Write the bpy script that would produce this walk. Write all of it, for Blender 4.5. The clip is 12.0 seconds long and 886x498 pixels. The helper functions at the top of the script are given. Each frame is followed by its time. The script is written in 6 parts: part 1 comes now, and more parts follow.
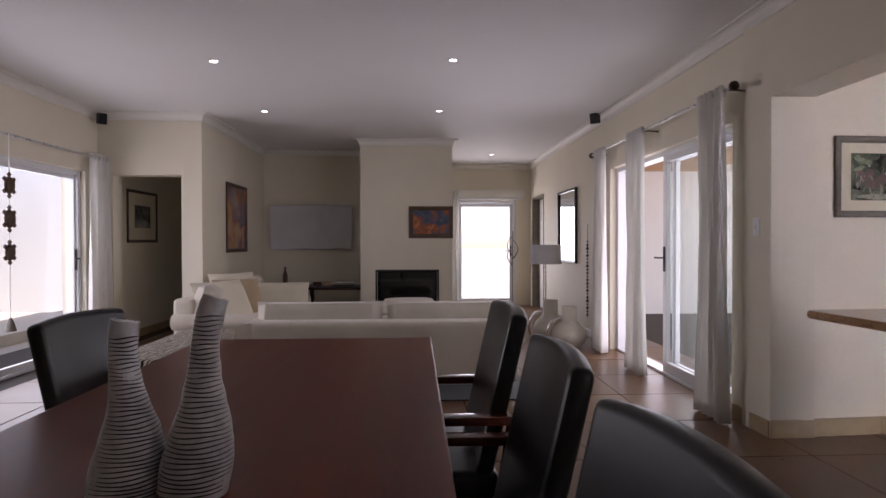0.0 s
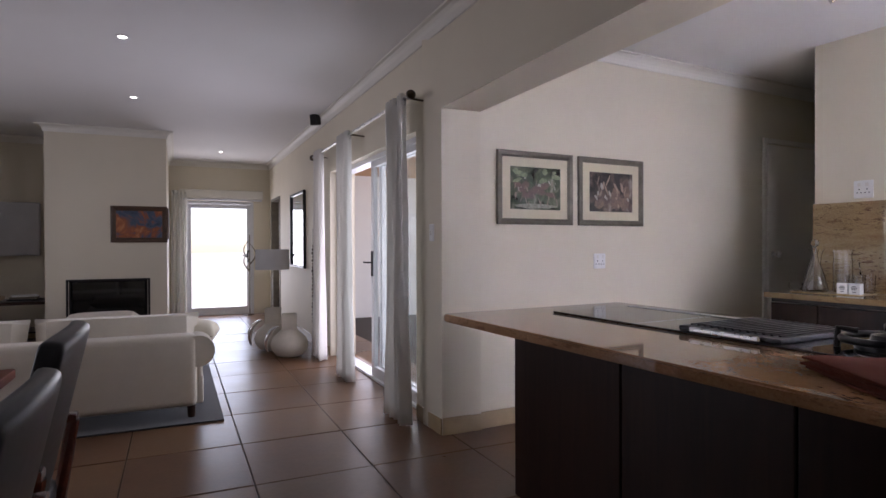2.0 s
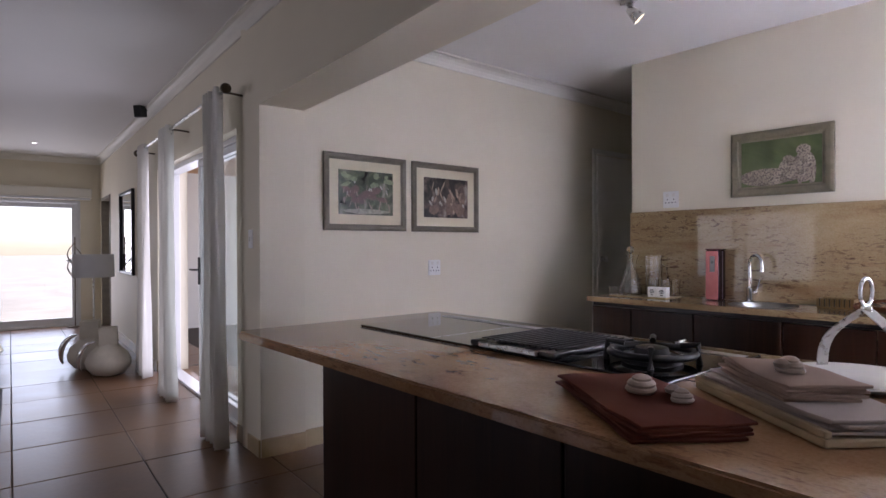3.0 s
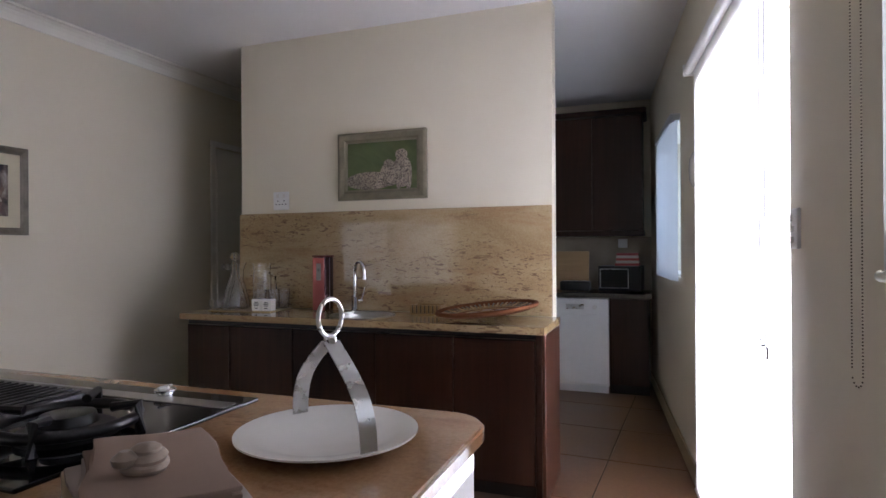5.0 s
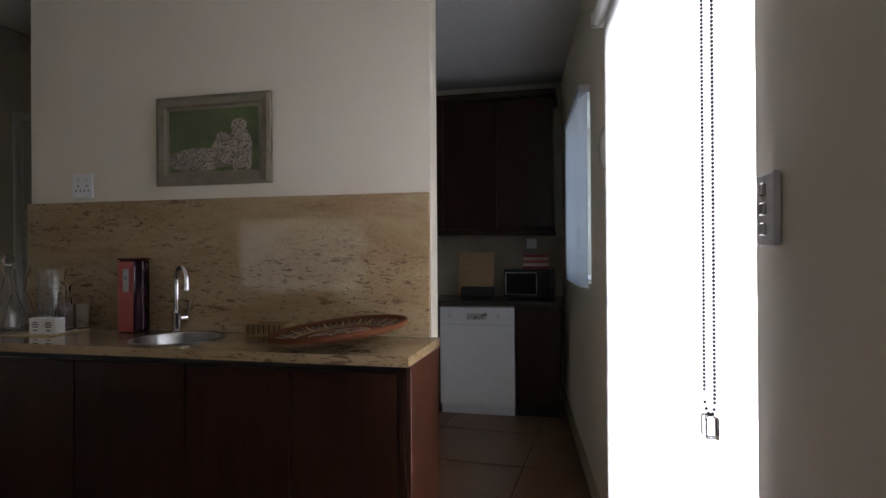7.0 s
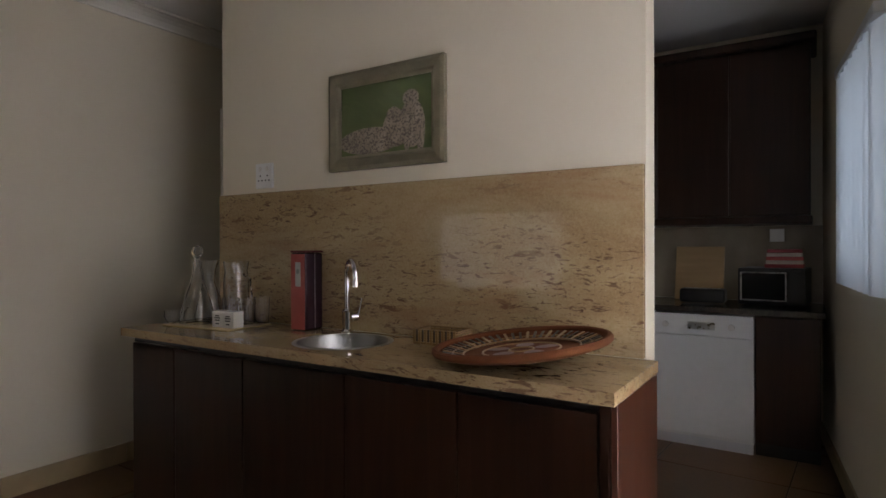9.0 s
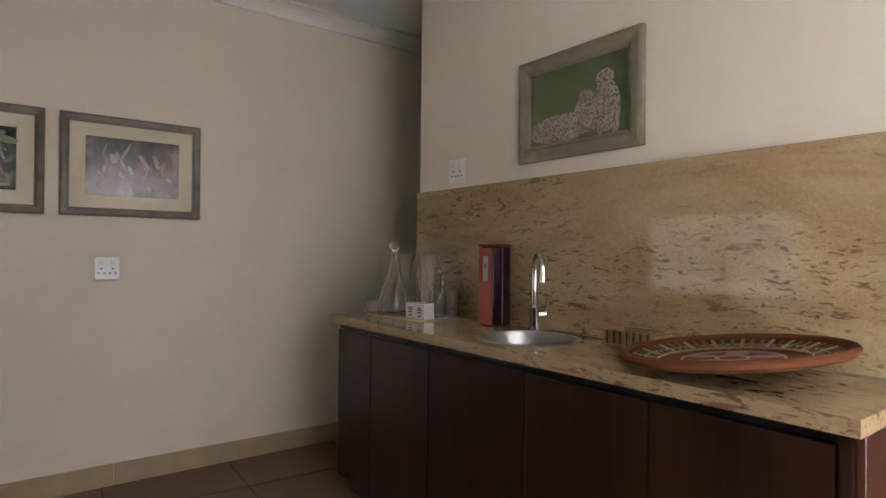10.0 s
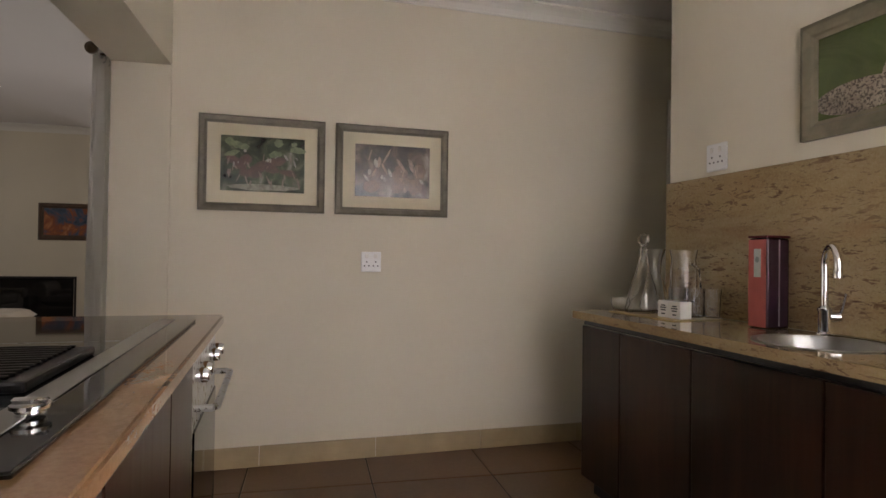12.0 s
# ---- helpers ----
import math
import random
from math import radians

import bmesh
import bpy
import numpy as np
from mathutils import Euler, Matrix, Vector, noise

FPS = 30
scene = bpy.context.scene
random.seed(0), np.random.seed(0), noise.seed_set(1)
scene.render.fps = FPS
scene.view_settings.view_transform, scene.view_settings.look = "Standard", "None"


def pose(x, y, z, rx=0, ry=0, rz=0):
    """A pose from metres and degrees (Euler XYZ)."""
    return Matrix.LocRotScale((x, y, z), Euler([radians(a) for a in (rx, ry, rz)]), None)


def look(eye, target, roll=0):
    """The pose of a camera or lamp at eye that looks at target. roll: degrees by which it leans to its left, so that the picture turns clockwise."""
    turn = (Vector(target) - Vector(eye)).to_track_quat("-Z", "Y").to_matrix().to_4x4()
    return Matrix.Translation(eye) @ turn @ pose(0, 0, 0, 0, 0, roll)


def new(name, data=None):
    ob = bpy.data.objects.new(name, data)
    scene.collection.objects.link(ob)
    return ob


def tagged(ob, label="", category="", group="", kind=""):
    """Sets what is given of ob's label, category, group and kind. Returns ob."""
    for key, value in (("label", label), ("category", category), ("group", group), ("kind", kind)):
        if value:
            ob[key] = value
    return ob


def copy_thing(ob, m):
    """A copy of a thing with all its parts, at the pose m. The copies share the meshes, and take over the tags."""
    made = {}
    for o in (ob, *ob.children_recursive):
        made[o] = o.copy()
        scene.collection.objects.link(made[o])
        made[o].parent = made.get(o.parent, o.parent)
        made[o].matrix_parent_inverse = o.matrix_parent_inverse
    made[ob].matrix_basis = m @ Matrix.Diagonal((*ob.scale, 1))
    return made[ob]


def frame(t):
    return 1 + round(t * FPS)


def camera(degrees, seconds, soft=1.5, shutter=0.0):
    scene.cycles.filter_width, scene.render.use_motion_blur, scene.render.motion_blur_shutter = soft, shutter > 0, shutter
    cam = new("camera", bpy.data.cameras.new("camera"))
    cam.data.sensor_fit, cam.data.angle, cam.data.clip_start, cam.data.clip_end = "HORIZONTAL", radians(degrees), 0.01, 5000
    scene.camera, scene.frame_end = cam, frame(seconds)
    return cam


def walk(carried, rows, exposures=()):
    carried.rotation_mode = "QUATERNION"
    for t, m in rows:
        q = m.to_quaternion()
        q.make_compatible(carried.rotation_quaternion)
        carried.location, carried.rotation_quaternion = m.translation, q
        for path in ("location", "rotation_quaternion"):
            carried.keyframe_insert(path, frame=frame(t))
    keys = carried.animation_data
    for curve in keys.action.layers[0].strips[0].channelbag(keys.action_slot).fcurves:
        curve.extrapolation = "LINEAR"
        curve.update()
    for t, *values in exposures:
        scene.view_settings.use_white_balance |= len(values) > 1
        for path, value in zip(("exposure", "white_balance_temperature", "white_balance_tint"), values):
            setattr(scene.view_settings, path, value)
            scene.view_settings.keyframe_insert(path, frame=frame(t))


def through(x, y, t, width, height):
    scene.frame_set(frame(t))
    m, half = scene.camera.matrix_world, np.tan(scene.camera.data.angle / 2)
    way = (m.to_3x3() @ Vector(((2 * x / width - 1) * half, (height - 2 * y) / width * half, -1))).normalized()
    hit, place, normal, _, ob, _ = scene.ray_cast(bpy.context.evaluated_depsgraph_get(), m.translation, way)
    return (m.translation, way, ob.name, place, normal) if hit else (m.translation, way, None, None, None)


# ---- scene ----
cam = camera(74.4, 12.0)
PATH = [
    (0, (-0.003, 1.098, 1.217), (0.211, 3.086, 1.193), -0.1),
    (0.5, (0.148, 1.094, 1.225), (0.413, 3.076, 1.202), -0.3),
    (1, (0.298, 1.109, 1.216), (0.706, 3.066, 1.2), -0.3),
    (1.5, (0.463, 1.171, 1.214), (1.133, 3.055, 1.205), -0.1),
    (2, (0.605, 1.143, 1.227), (1.546, 2.908, 1.213), -0.2),
    (2.5, (0.806, 1.119, 1.254), (1.938, 2.768, 1.236), -0.3),
    (3, (0.944, 1.1, 1.261), (2.232, 2.63, 1.25), -0.2),
    (3.5, (1.107, 1.105, 1.258), (2.574, 2.464, 1.254), -0.1),
    (5.5, (1.908, 0.932, 1.269), (3.833, 1.473, 1.273), -0.4),
    (6, (2.112, 0.92, 1.268), (4.054, 1.397, 1.276), -0.4),
    (6.5, (2.312, 0.887, 1.264), (4.262, 1.332, 1.27), -0.4),
    (8.5, (2.94, 1.013, 1.253), (4.784, 1.786, 1.248), -0.0),
    (9, (3.009, 1.055, 1.252), (4.695, 2.132, 1.242), -0.2),
    (9.5, (3.05, 1.093, 1.228), (4.532, 2.435, 1.229), 0.1),
    (10, (3.144, 1.074, 1.2), (4.355, 2.666, 1.212), 0.5),
    (10.5, (3.157, 1.107, 1.176), (4.15, 2.844, 1.198), 0.7),
    (11, (3.102, 1.146, 1.15), (3.934, 2.965, 1.181), 0.6),
    (11.5, (3.097, 1.16, 1.143), (3.76, 3.047, 1.169), 0.8),
    (12, (3.057, 1.165, 1.145), (3.612, 3.086, 1.169), 0.8),
]
EXPOSURES = [(0, 1.17, 6450, 31), (2, 1.12, 6120, 28), (3.5, 0.82, 6050, 28), (5.5, 0.45, 6300, 21), (6.5, -0.03, 6450, 20), (8.5, -0.85, 6200, 17), (9, -0.05, 6950, 20), (9.5, 0.5, 6900, 20), (10, 0.58, 6980, 20), (10.5, 0.46, 7050, 21), (11, 0.3, 7150, 21), (11.5, 0.32, 7350, 21), (12, 0.68, 7400, 21)]
walk(cam, [(t, look(eye, target, roll)) for t, eye, target, roll in PATH], EXPOSURES)

# The living room and dining area are turned a little against the kitchen: u runs east, v north from their common corner.
LIV = pose(2.285, 4.31, 0, 0, 0, -3.5)
# The kitchen's outer wall runs at a slight angle: from its origin eastwards.
SOUTH = pose(3.45, 0.636, 0, 0, 0, 5.65)
H = 2.62  # ceiling
FZ = 0.055  # floor
# Far things of the living room are laid out on a plan drawn a little over true size: this brings them to scale.
LIV2 = LIV @ Matrix.Translation((-1.976, -3.332, FZ)) @ Matrix.Diagonal((0.966, 0.966, 0.968, 1)) @ Matrix.Translation((1.96, 3.34, 0))
DINING = Matrix.Translation((-0.095, 0.1, 0)) @ LIV2
SCULLERY = Matrix.Translation((0.12, 0.15, 0.012))

# ---- world and light ----
world = bpy.data.worlds.new("world")
scene.world = world
world.use_nodes = True
wn = world.node_tree
sky = wn.nodes.new("ShaderNodeTexSky")
sky.sky_type, sky.sun_disc = "NISHITA", False
sky.sun_elevation, sky.sun_rotation = radians(64), radians(23)
wn.nodes["Background"].inputs["Strength"].default_value = 0.15
wn.links.new(sky.outputs[0], wn.nodes["Background"].inputs["Color"])

sun = new("sun", bpy.data.lights.new("sun", "SUN"))
sun.data.energy, sun.data.angle, sun.data.color = 4.0, radians(0.5), (1.0, 0.95, 0.87)
sun.matrix_basis = look((0, 0, 0), (-0.17, -0.4, -0.9))


def opening_light(name, m, width, height, watts, colour=(0.93, 0.96, 1.0)):
    """Daylight that stands in an opening; m: its centre, shining along -z."""
    lamp = new(name, bpy.data.lights.new(name, "AREA"))
    lamp.data.shape, lamp.data.size, lamp.data.size_y = "RECTANGLE", width, height
    lamp.data.energy, lamp.data.color = watts, colour
    lamp.matrix_basis = m
    return lamp


opening_light("daylight_far_door", LIV2 @ look((-0.76, 7.86, 1.0), (-0.76, 0, 1.0)), 1.12, 1.96, 13)
opening_light("daylight_left_window", LIV2 @ look((-5.9, 1.6, 1.0), (0, 1.6, 1.0)), 2.9, 1.9, 16)
opening_light("daylight_kitchen_door", SOUTH @ look((0.68, -0.245, 1.05), (0.68, 4, 1.05)), 1.3, 2.0, 72, (0.91, 0.95, 1.0))
opening_light("daylight_kitchen_window", SOUTH @ look((-1.25, -0.245, 1.73), (-1.25, 4, 1.73)), 1.48, 0.82, 11)
opening_light("daylight_scullery_window", SOUTH @ look((2.5, -0.245, 1.57), (2.5, 4, 1.57)), 0.8, 0.9, 7, (0.6, 0.78, 1.0))
opening_light("daylight_patio_door", LIV @ look((0.285, 1.635, 1.05), (-4, 1.635, 1.05)), 2.35, 1.95, 13)
# Unseen lamp added at the patio's outer edge to brighten patio and curtains.
opening_light("daylight_patio", LIV @ look((4.1, 3.2, 1.2), (0, 3.2, 1.2)), 4.5, 2.1, 45)

# ---- small helpers ----
def bm_new():
    return bmesh.new()


def box(bm, x0, x1, y0, y1, z0, z1, bevel=0.0, segments=2):
    verts = bmesh.ops.create_cube(bm, size=1.0)["verts"]
    for v in verts:
        v.co = Vector((x0 + (v.co.x + 0.5) * (x1 - x0), y0 + (v.co.y + 0.5) * (y1 - y0), z0 + (v.co.z + 0.5) * (z1 - z0)))
    if bevel:
        edges = list({e for v in verts for e in v.link_edges})
        bmesh.ops.bevel(bm, geom=edges, offset=bevel, segments=segments, profile=0.6, affect="EDGES")
    return bm


def moved(bm, m, start=0):
    bm.verts.ensure_lookup_table()
    for v in bm.verts[start:]:
        v.co = m @ v.co
    return bm


def rod(bm, pts, r, seg=8, taper=None, closed=False):
    """A tube along points; taper: a radius at each point."""
    pts = [Vector(p) for p in pts]
    rings, n = [], len(pts)
    up = Vector((0.13, 0.31, 0.94)).normalized()
    for i, p in enumerate(pts):
        if closed:
            d = pts[(i + 1) % n] - pts[i - 1]
        else:
            d = pts[min(i + 1, n - 1)] - pts[max(i - 1, 0)]
        d.normalize()
        a = d.cross(up)
        if a.length < 1e-3:
            a = d.cross(Vector((1, 0, 0)))
        a.normalize()
        b = a.cross(d)
        rr = taper[i] if taper else r
        rings.append([bm.verts.new(p + rr * (math.cos(k * math.tau / seg) * a + math.sin(k * math.tau / seg) * b)) for k in range(seg)])
    pairs = list(zip(rings, rings[1:])) + ([(rings[-1], rings[0])] if closed else [])
    for r0, r1 in pairs:
        for k in range(seg):
            bm.faces.new((r0[k], r0[(k + 1) % seg], r1[(k + 1) % seg], r1[k]))
    if not closed:
        bm.faces.new(rings[0][::-1])
        bm.faces.new(rings[-1])
    bmesh.ops.recalc_face_normals(bm, faces=bm.faces[:])
    return bm


def lathe(bm, profile, seg=28, squash=(1, 1), close=True):
    """Turns (radius, z) pairs round the z axis."""
    rings = []
    for r, z in profile:
        rings.append([bm.verts.new((r * squash[0] * math.cos(k * math.tau / seg), r * squash[1] * math.sin(k * math.tau / seg), z)) for k in range(seg)])
    for r0, r1 in zip(rings, rings[1:]):
        for k in range(seg):
            bm.faces.new((r0[k], r0[(k + 1) % seg], r1[(k + 1) % seg], r1[k]))
    if close:
        bm.faces.new(rings[0][::-1])
        bm.faces.new(rings[-1])
    bmesh.ops.recalc_face_normals(bm, faces=bm.faces[:])
    return bm


def cushion(bm, w, d, h, power=4.0, n=12, sag=0.0):
    """A stuffed cushion: a pillow-shaped box centred on the origin."""
    start = len(bm.verts)
    bmesh.ops.create_grid(bm, x_segments=n, y_segments=n, size=0.5)
    bm.verts.ensure_lookup_table()
    top = bm.verts[start:]
    low = {}
    rim = set()
    for v in top:
        if abs(v.co.x) > 0.499 or abs(v.co.y) > 0.499:
            rim.add(v)
    faces = [f for f in bm.faces if all(v in set(top) for v in f.verts)]
    for v in top:
        x, y = v.co.x * 2, v.co.y * 2
        t = max(0.0, (1 - abs(x) ** power) * (1 - abs(y) ** power)) ** 0.5
        wob = 0.06 * noise.noise(Vector((x * 1.7, y * 1.7, w * 9)))
        pinch = 1 - 0.05 * (abs(x) * abs(y)) ** 2 * 0 - 0.03 * (1 - abs(x) ** 2) * (abs(y) > 0.999) - 0.03 * (1 - abs(y) ** 2) * (abs(x) > 0.999)
        if v not in rim:
            low[v] = bm.verts.new((x * w / 2 * pinch, y * d / 2 * pinch, -h / 2 * t))
        v.co = Vector((x * w / 2 * pinch, y * d / 2 * pinch, h / 2 * t * (1 + wob) - sag * t))
    for f in faces:
        bm.faces.new([low.get(v, v) for v in reversed(f.verts)])
    return bm


def part(name, bm, material, parent, label="", smooth=False, kind=""):
    mesh = bpy.data.meshes.new(name)
    bmesh.ops.recalc_face_normals(bm, faces=bm.faces[:])
    bm.to_mesh(mesh)
    bm.free()
    mesh.materials.append(material)
    if smooth:
        for p in mesh.polygons:
            p.use_smooth = True
        mesh.set_sharp_from_angle(angle=radians(38))
    ob = new(name, mesh)
    ob.parent = parent
    return tagged(ob, label, kind=kind)


def thing(name, label, category, m, group=""):
    ob = new(name)
    ob.empty_display_size = 0.1
    ob.matrix_basis = m
    return tagged(ob, label, category, group)


def solid(name, bm, material, m, label, category, group="", smooth=False):
    """A thing of one mesh."""
    ob = part(name, bm, material, None, "", smooth)
    ob.matrix_basis = m
    return tagged(ob, label, category, group)


def setting(name, bm, material, m=Matrix(), label="", smooth=False):
    ob = part(name, bm, material, None, label, smooth)
    ob.matrix_basis = m
    return tagged(ob, label, kind="structure")


# ---- materials ----
class Mat:
    def __init__(self, name, rough=0.6, metal=0.0, spec=0.5):
        self.m = bpy.data.materials.new(name)
        self.m.use_nodes = True
        self.t = self.m.node_tree
        self.b = self.t.nodes["Principled BSDF"]
        self.b.inputs["Roughness"].default_value = rough
        self.b.inputs["Metallic"].default_value = metal
        self.b.inputs["Specular IOR Level"].default_value = spec
        self.co = self.t.nodes.new("ShaderNodeTexCoord").outputs["Object"]

    def node(self, kind, **values):
        n = self.t.nodes.new(kind)
        for k, v in values.items():
            n.inputs[k].default_value = v
        return n

    def link(self, a, b):
        self.t.links.new(a, b)

    def mapped(self, scale=(1, 1, 1), turn=(0, 0, 0)):
        n = self.node("ShaderNodeMapping", Scale=scale, Rotation=turn)
        self.link(self.co, n.inputs["Vector"])
        return n.outputs[0]

    def noise(self, scale, detail=4.0, rough=0.55, vec=None, distortion=0.0):
        n = self.node("ShaderNodeTexNoise", Scale=scale, Detail=detail, Roughness=rough, Distortion=distortion)
        self.link(vec or self.co, n.inputs["Vector"])
        return n.outputs["Fac"]

    def ramp(self, fac, *stops):
        n = self.t.nodes.new("ShaderNodeValToRGB")
        while len(n.color_ramp.elements) < len(stops):
            n.color_ramp.elements.new(0.5)
        for e, (p, c) in zip(n.color_ramp.elements, stops):
            e.position, e.color = p, (*c, 1) if len(c) == 3 else c
        self.link(fac, n.inputs[0])
        return n.outputs["Color"]

    def mix(self, fac, a, b, mode="MIX"):
        n = self.t.nodes.new("ShaderNodeMix")
        n.data_type, n.blend_type = "RGBA", mode
        for socket, v in ((n.inputs[0], fac), (n.inputs[6], a), (n.inputs[7], b)):
            if isinstance(v, (int, float)):
                socket.default_value = v
            elif isinstance(v, tuple):
                socket.default_value = (*v, 1)
            else:
                self.link(v, socket)
        return n.outputs[2]

    def colour(self, c):
        if isinstance(c, tuple):
            self.b.inputs["Base Color"].default_value = (*c, 1)
        else:
            self.link(c, self.b.inputs["Base Color"])
        return self

    def bump(self, height, strength=0.2, distance=0.002):
        n = self.node("ShaderNodeBump", Strength=strength, Distance=distance)
        self.link(height, n.inputs["Height"])
        self.link(n.outputs[0], self.b.inputs["Normal"])
        return self

    def roughness(self, fac, low, high):
        n = self.node("ShaderNodeMapRange")
        n.inputs["To Min"].default_value, n.inputs["To Max"].default_value = low, high
        self.link(fac, n.inputs["Value"])
        self.link(n.outputs[0], self.b.inputs["Roughness"])
        return self


def mat_paint(name, c, rough=0.65, var=0.06):
    k = Mat(name, rough, spec=0.3)
    big, small = k.noise(1.3, 3), k.noise(60, 3)
    lo = tuple(x * (1 - var) for x in c)
    k.colour(k.ramp(big, (0.3, lo), (0.7, c)))
    return k.bump(small, 0.12, 0.0015).roughness(big, rough - 0.06, rough + 0.06).m


def mat_plain(name, c, rough=0.5, metal=0.0, var=0.12, scale=18, bump=0.05):
    k = Mat(name, rough, metal)
    n = k.noise(scale, 4)
    k.colour(k.ramp(n, (0.3, tuple(x * (1 - var) for x in c)), (0.7, c)))
    return k.bump(k.noise(scale * 9, 2), bump, 0.001).roughness(n, max(0.02, rough * 0.85), min(1, rough * 1.15)).m


def mat_wood(name, dark, light, rough=0.35, grain=(40, 40, 2.2), coat=0.0):
    k = Mat(name, rough)
    v = k.mapped(grain)
    g = k.noise(1.0, 6, 0.6, v, 0.6)
    w = k.noise(2.4, 2, 0.5, k.mapped((grain[0] / 14, grain[1] / 14, grain[2] / 5)))
    col = k.ramp(g, (0.25, dark), (0.75, light))
    col = k.mix(0.35, col, k.ramp(w, (0.35, dark), (0.65, light)))
    k.colour(col).bump(g, 0.1, 0.0008).roughness(g, rough * 0.8, rough * 1.25)
    k.b.inputs["Coat Weight"].default_value = coat
    k.b.inputs["Coat Roughness"].default_value = 0.15
    return k.m


def mat_fabric(name, c, var=0.1, weave=700, rough=0.9):
    k = Mat(name, rough, spec=0.2)
    big = k.noise(3.5, 4)
    k.colour(k.ramp(big, (0.3, tuple(x * (1 - var) for x in c)), (0.7, c)))
    k.b.inputs["Sheen Weight"].default_value = 0.25
    return k.bump(k.noise(weave, 2), 0.25, 0.001).m


def mat_granite(name, streak=1.0, warm=(1.0, 1.0, 1.0)):
    """Beige granite: soft clouds, fine grain and drifts of short brown streaks that run along y."""
    k = Mat(name, 0.1)
    tone = lambda c: tuple(a * b for a, b in zip(c, warm))
    v = k.mapped((1.0, 0.45, 1.6), (0.28, 0.0, 0.2))
    flow = k.noise(2.6, 5, 0.6, v, 1.2)
    base = k.ramp(flow, (0.3, tone((0.30, 0.195, 0.095))), (0.47, tone((0.39, 0.285, 0.155))), (0.6, tone((0.45, 0.35, 0.205))), (0.74, tone((0.52, 0.43, 0.28))))
    grain = k.noise(110, 5, 0.75)
    base = k.mix(0.3, base, k.ramp(grain, (0.32, tone((0.21, 0.135, 0.07))), (0.52, tone((0.39, 0.30, 0.18))), (0.7, tone((0.52, 0.43, 0.3)))))
    where = k.noise(2.1, 4, 0.6, v, 0.8)
    for scale, lo, hi, c in ((24, 0.6, 0.65, (0.13, 0.062, 0.042)), (46, 0.585, 0.64, (0.10, 0.05, 0.036)), (85, 0.6, 0.65, (0.11, 0.06, 0.044))):
        fl = k.noise(scale, 4, 0.6, k.mapped((1.0, 0.34, 1.25), (0.3, 0, 0.16)), 0.9)
        amount = 0.85 * streak
        specks = k.mix(1.0, k.ramp(fl, (lo, (0, 0, 0)), (hi, (amount, amount, amount))), k.ramp(where, (0.40, (0.08, 0.08, 0.08)), (0.56, (1, 1, 1))), "MULTIPLY")
        base = k.mix(specks, base, tone(c))
    rust = k.ramp(k.noise(3.4, 4, 0.6, v, 0.9), (0.56, (0, 0, 0)), (0.75, (0.5, 0.5, 0.5)))
    base = k.mix(rust, base, tone((0.30, 0.14, 0.065)))
    k.colour(base).roughness(grain, 0.02, 0.05)
    return k.m


def mat_tile(name):
    k = Mat(name, 0.3)
    rnd = k.node("ShaderNodeObjectInfo").outputs["Random"]
    tint = k.ramp(rnd, (0.0, (0.13, 0.058, 0.028)), (0.35, (0.195, 0.088, 0.038)), (0.65, (0.195, 0.105, 0.046)), (0.85, (0.15, 0.09, 0.05)), (1.0, (0.27, 0.125, 0.042)))
    shift = k.node("ShaderNodeVectorMath")
    shift.operation = "ADD"
    k.link(k.co, shift.inputs[0])
    comb = k.node("ShaderNodeCombineXYZ")
    scale = k.node("ShaderNodeMath")
    scale.operation = "MULTIPLY"
    scale.inputs[1].default_value = 37.0
    k.link(rnd, scale.inputs[0])
    k.link(scale.outputs[0], comb.inputs[0])
    k.link(scale.outputs[0], comb.inputs[2])
    k.link(comb.outputs[0], shift.inputs[1])
    cloud = k.noise(2.6, 4, 0.5, shift.outputs[0], 0.2)
    fine = k.noise(45, 4, 0.6, shift.outputs[0])
    col = k.mix(0.5, tint, k.ramp(cloud, (0.3, (0.082, 0.043, 0.026)), (0.5, (0.135, 0.072, 0.038)), (0.7, (0.195, 0.115, 0.062))))
    col = k.mix(0.18, col, k.ramp(fine, (0.3, (0.08, 0.05, 0.035)), (0.7, (0.2, 0.13, 0.085))))
    k.colour(col).bump(k.noise(7, 4, 0.6, shift.outputs[0]), 0.22, 0.005).roughness(cloud, 0.22, 0.42)
    return k.m


def mat_glass(name, tint=(1, 1, 1), rough=0.0):
    k = Mat(name, rough)
    k.colour(tint)
    k.b.inputs["Transmission Weight"].default_value = 1.0
    k.b.inputs["IOR"].default_value = 1.45
    return k.m


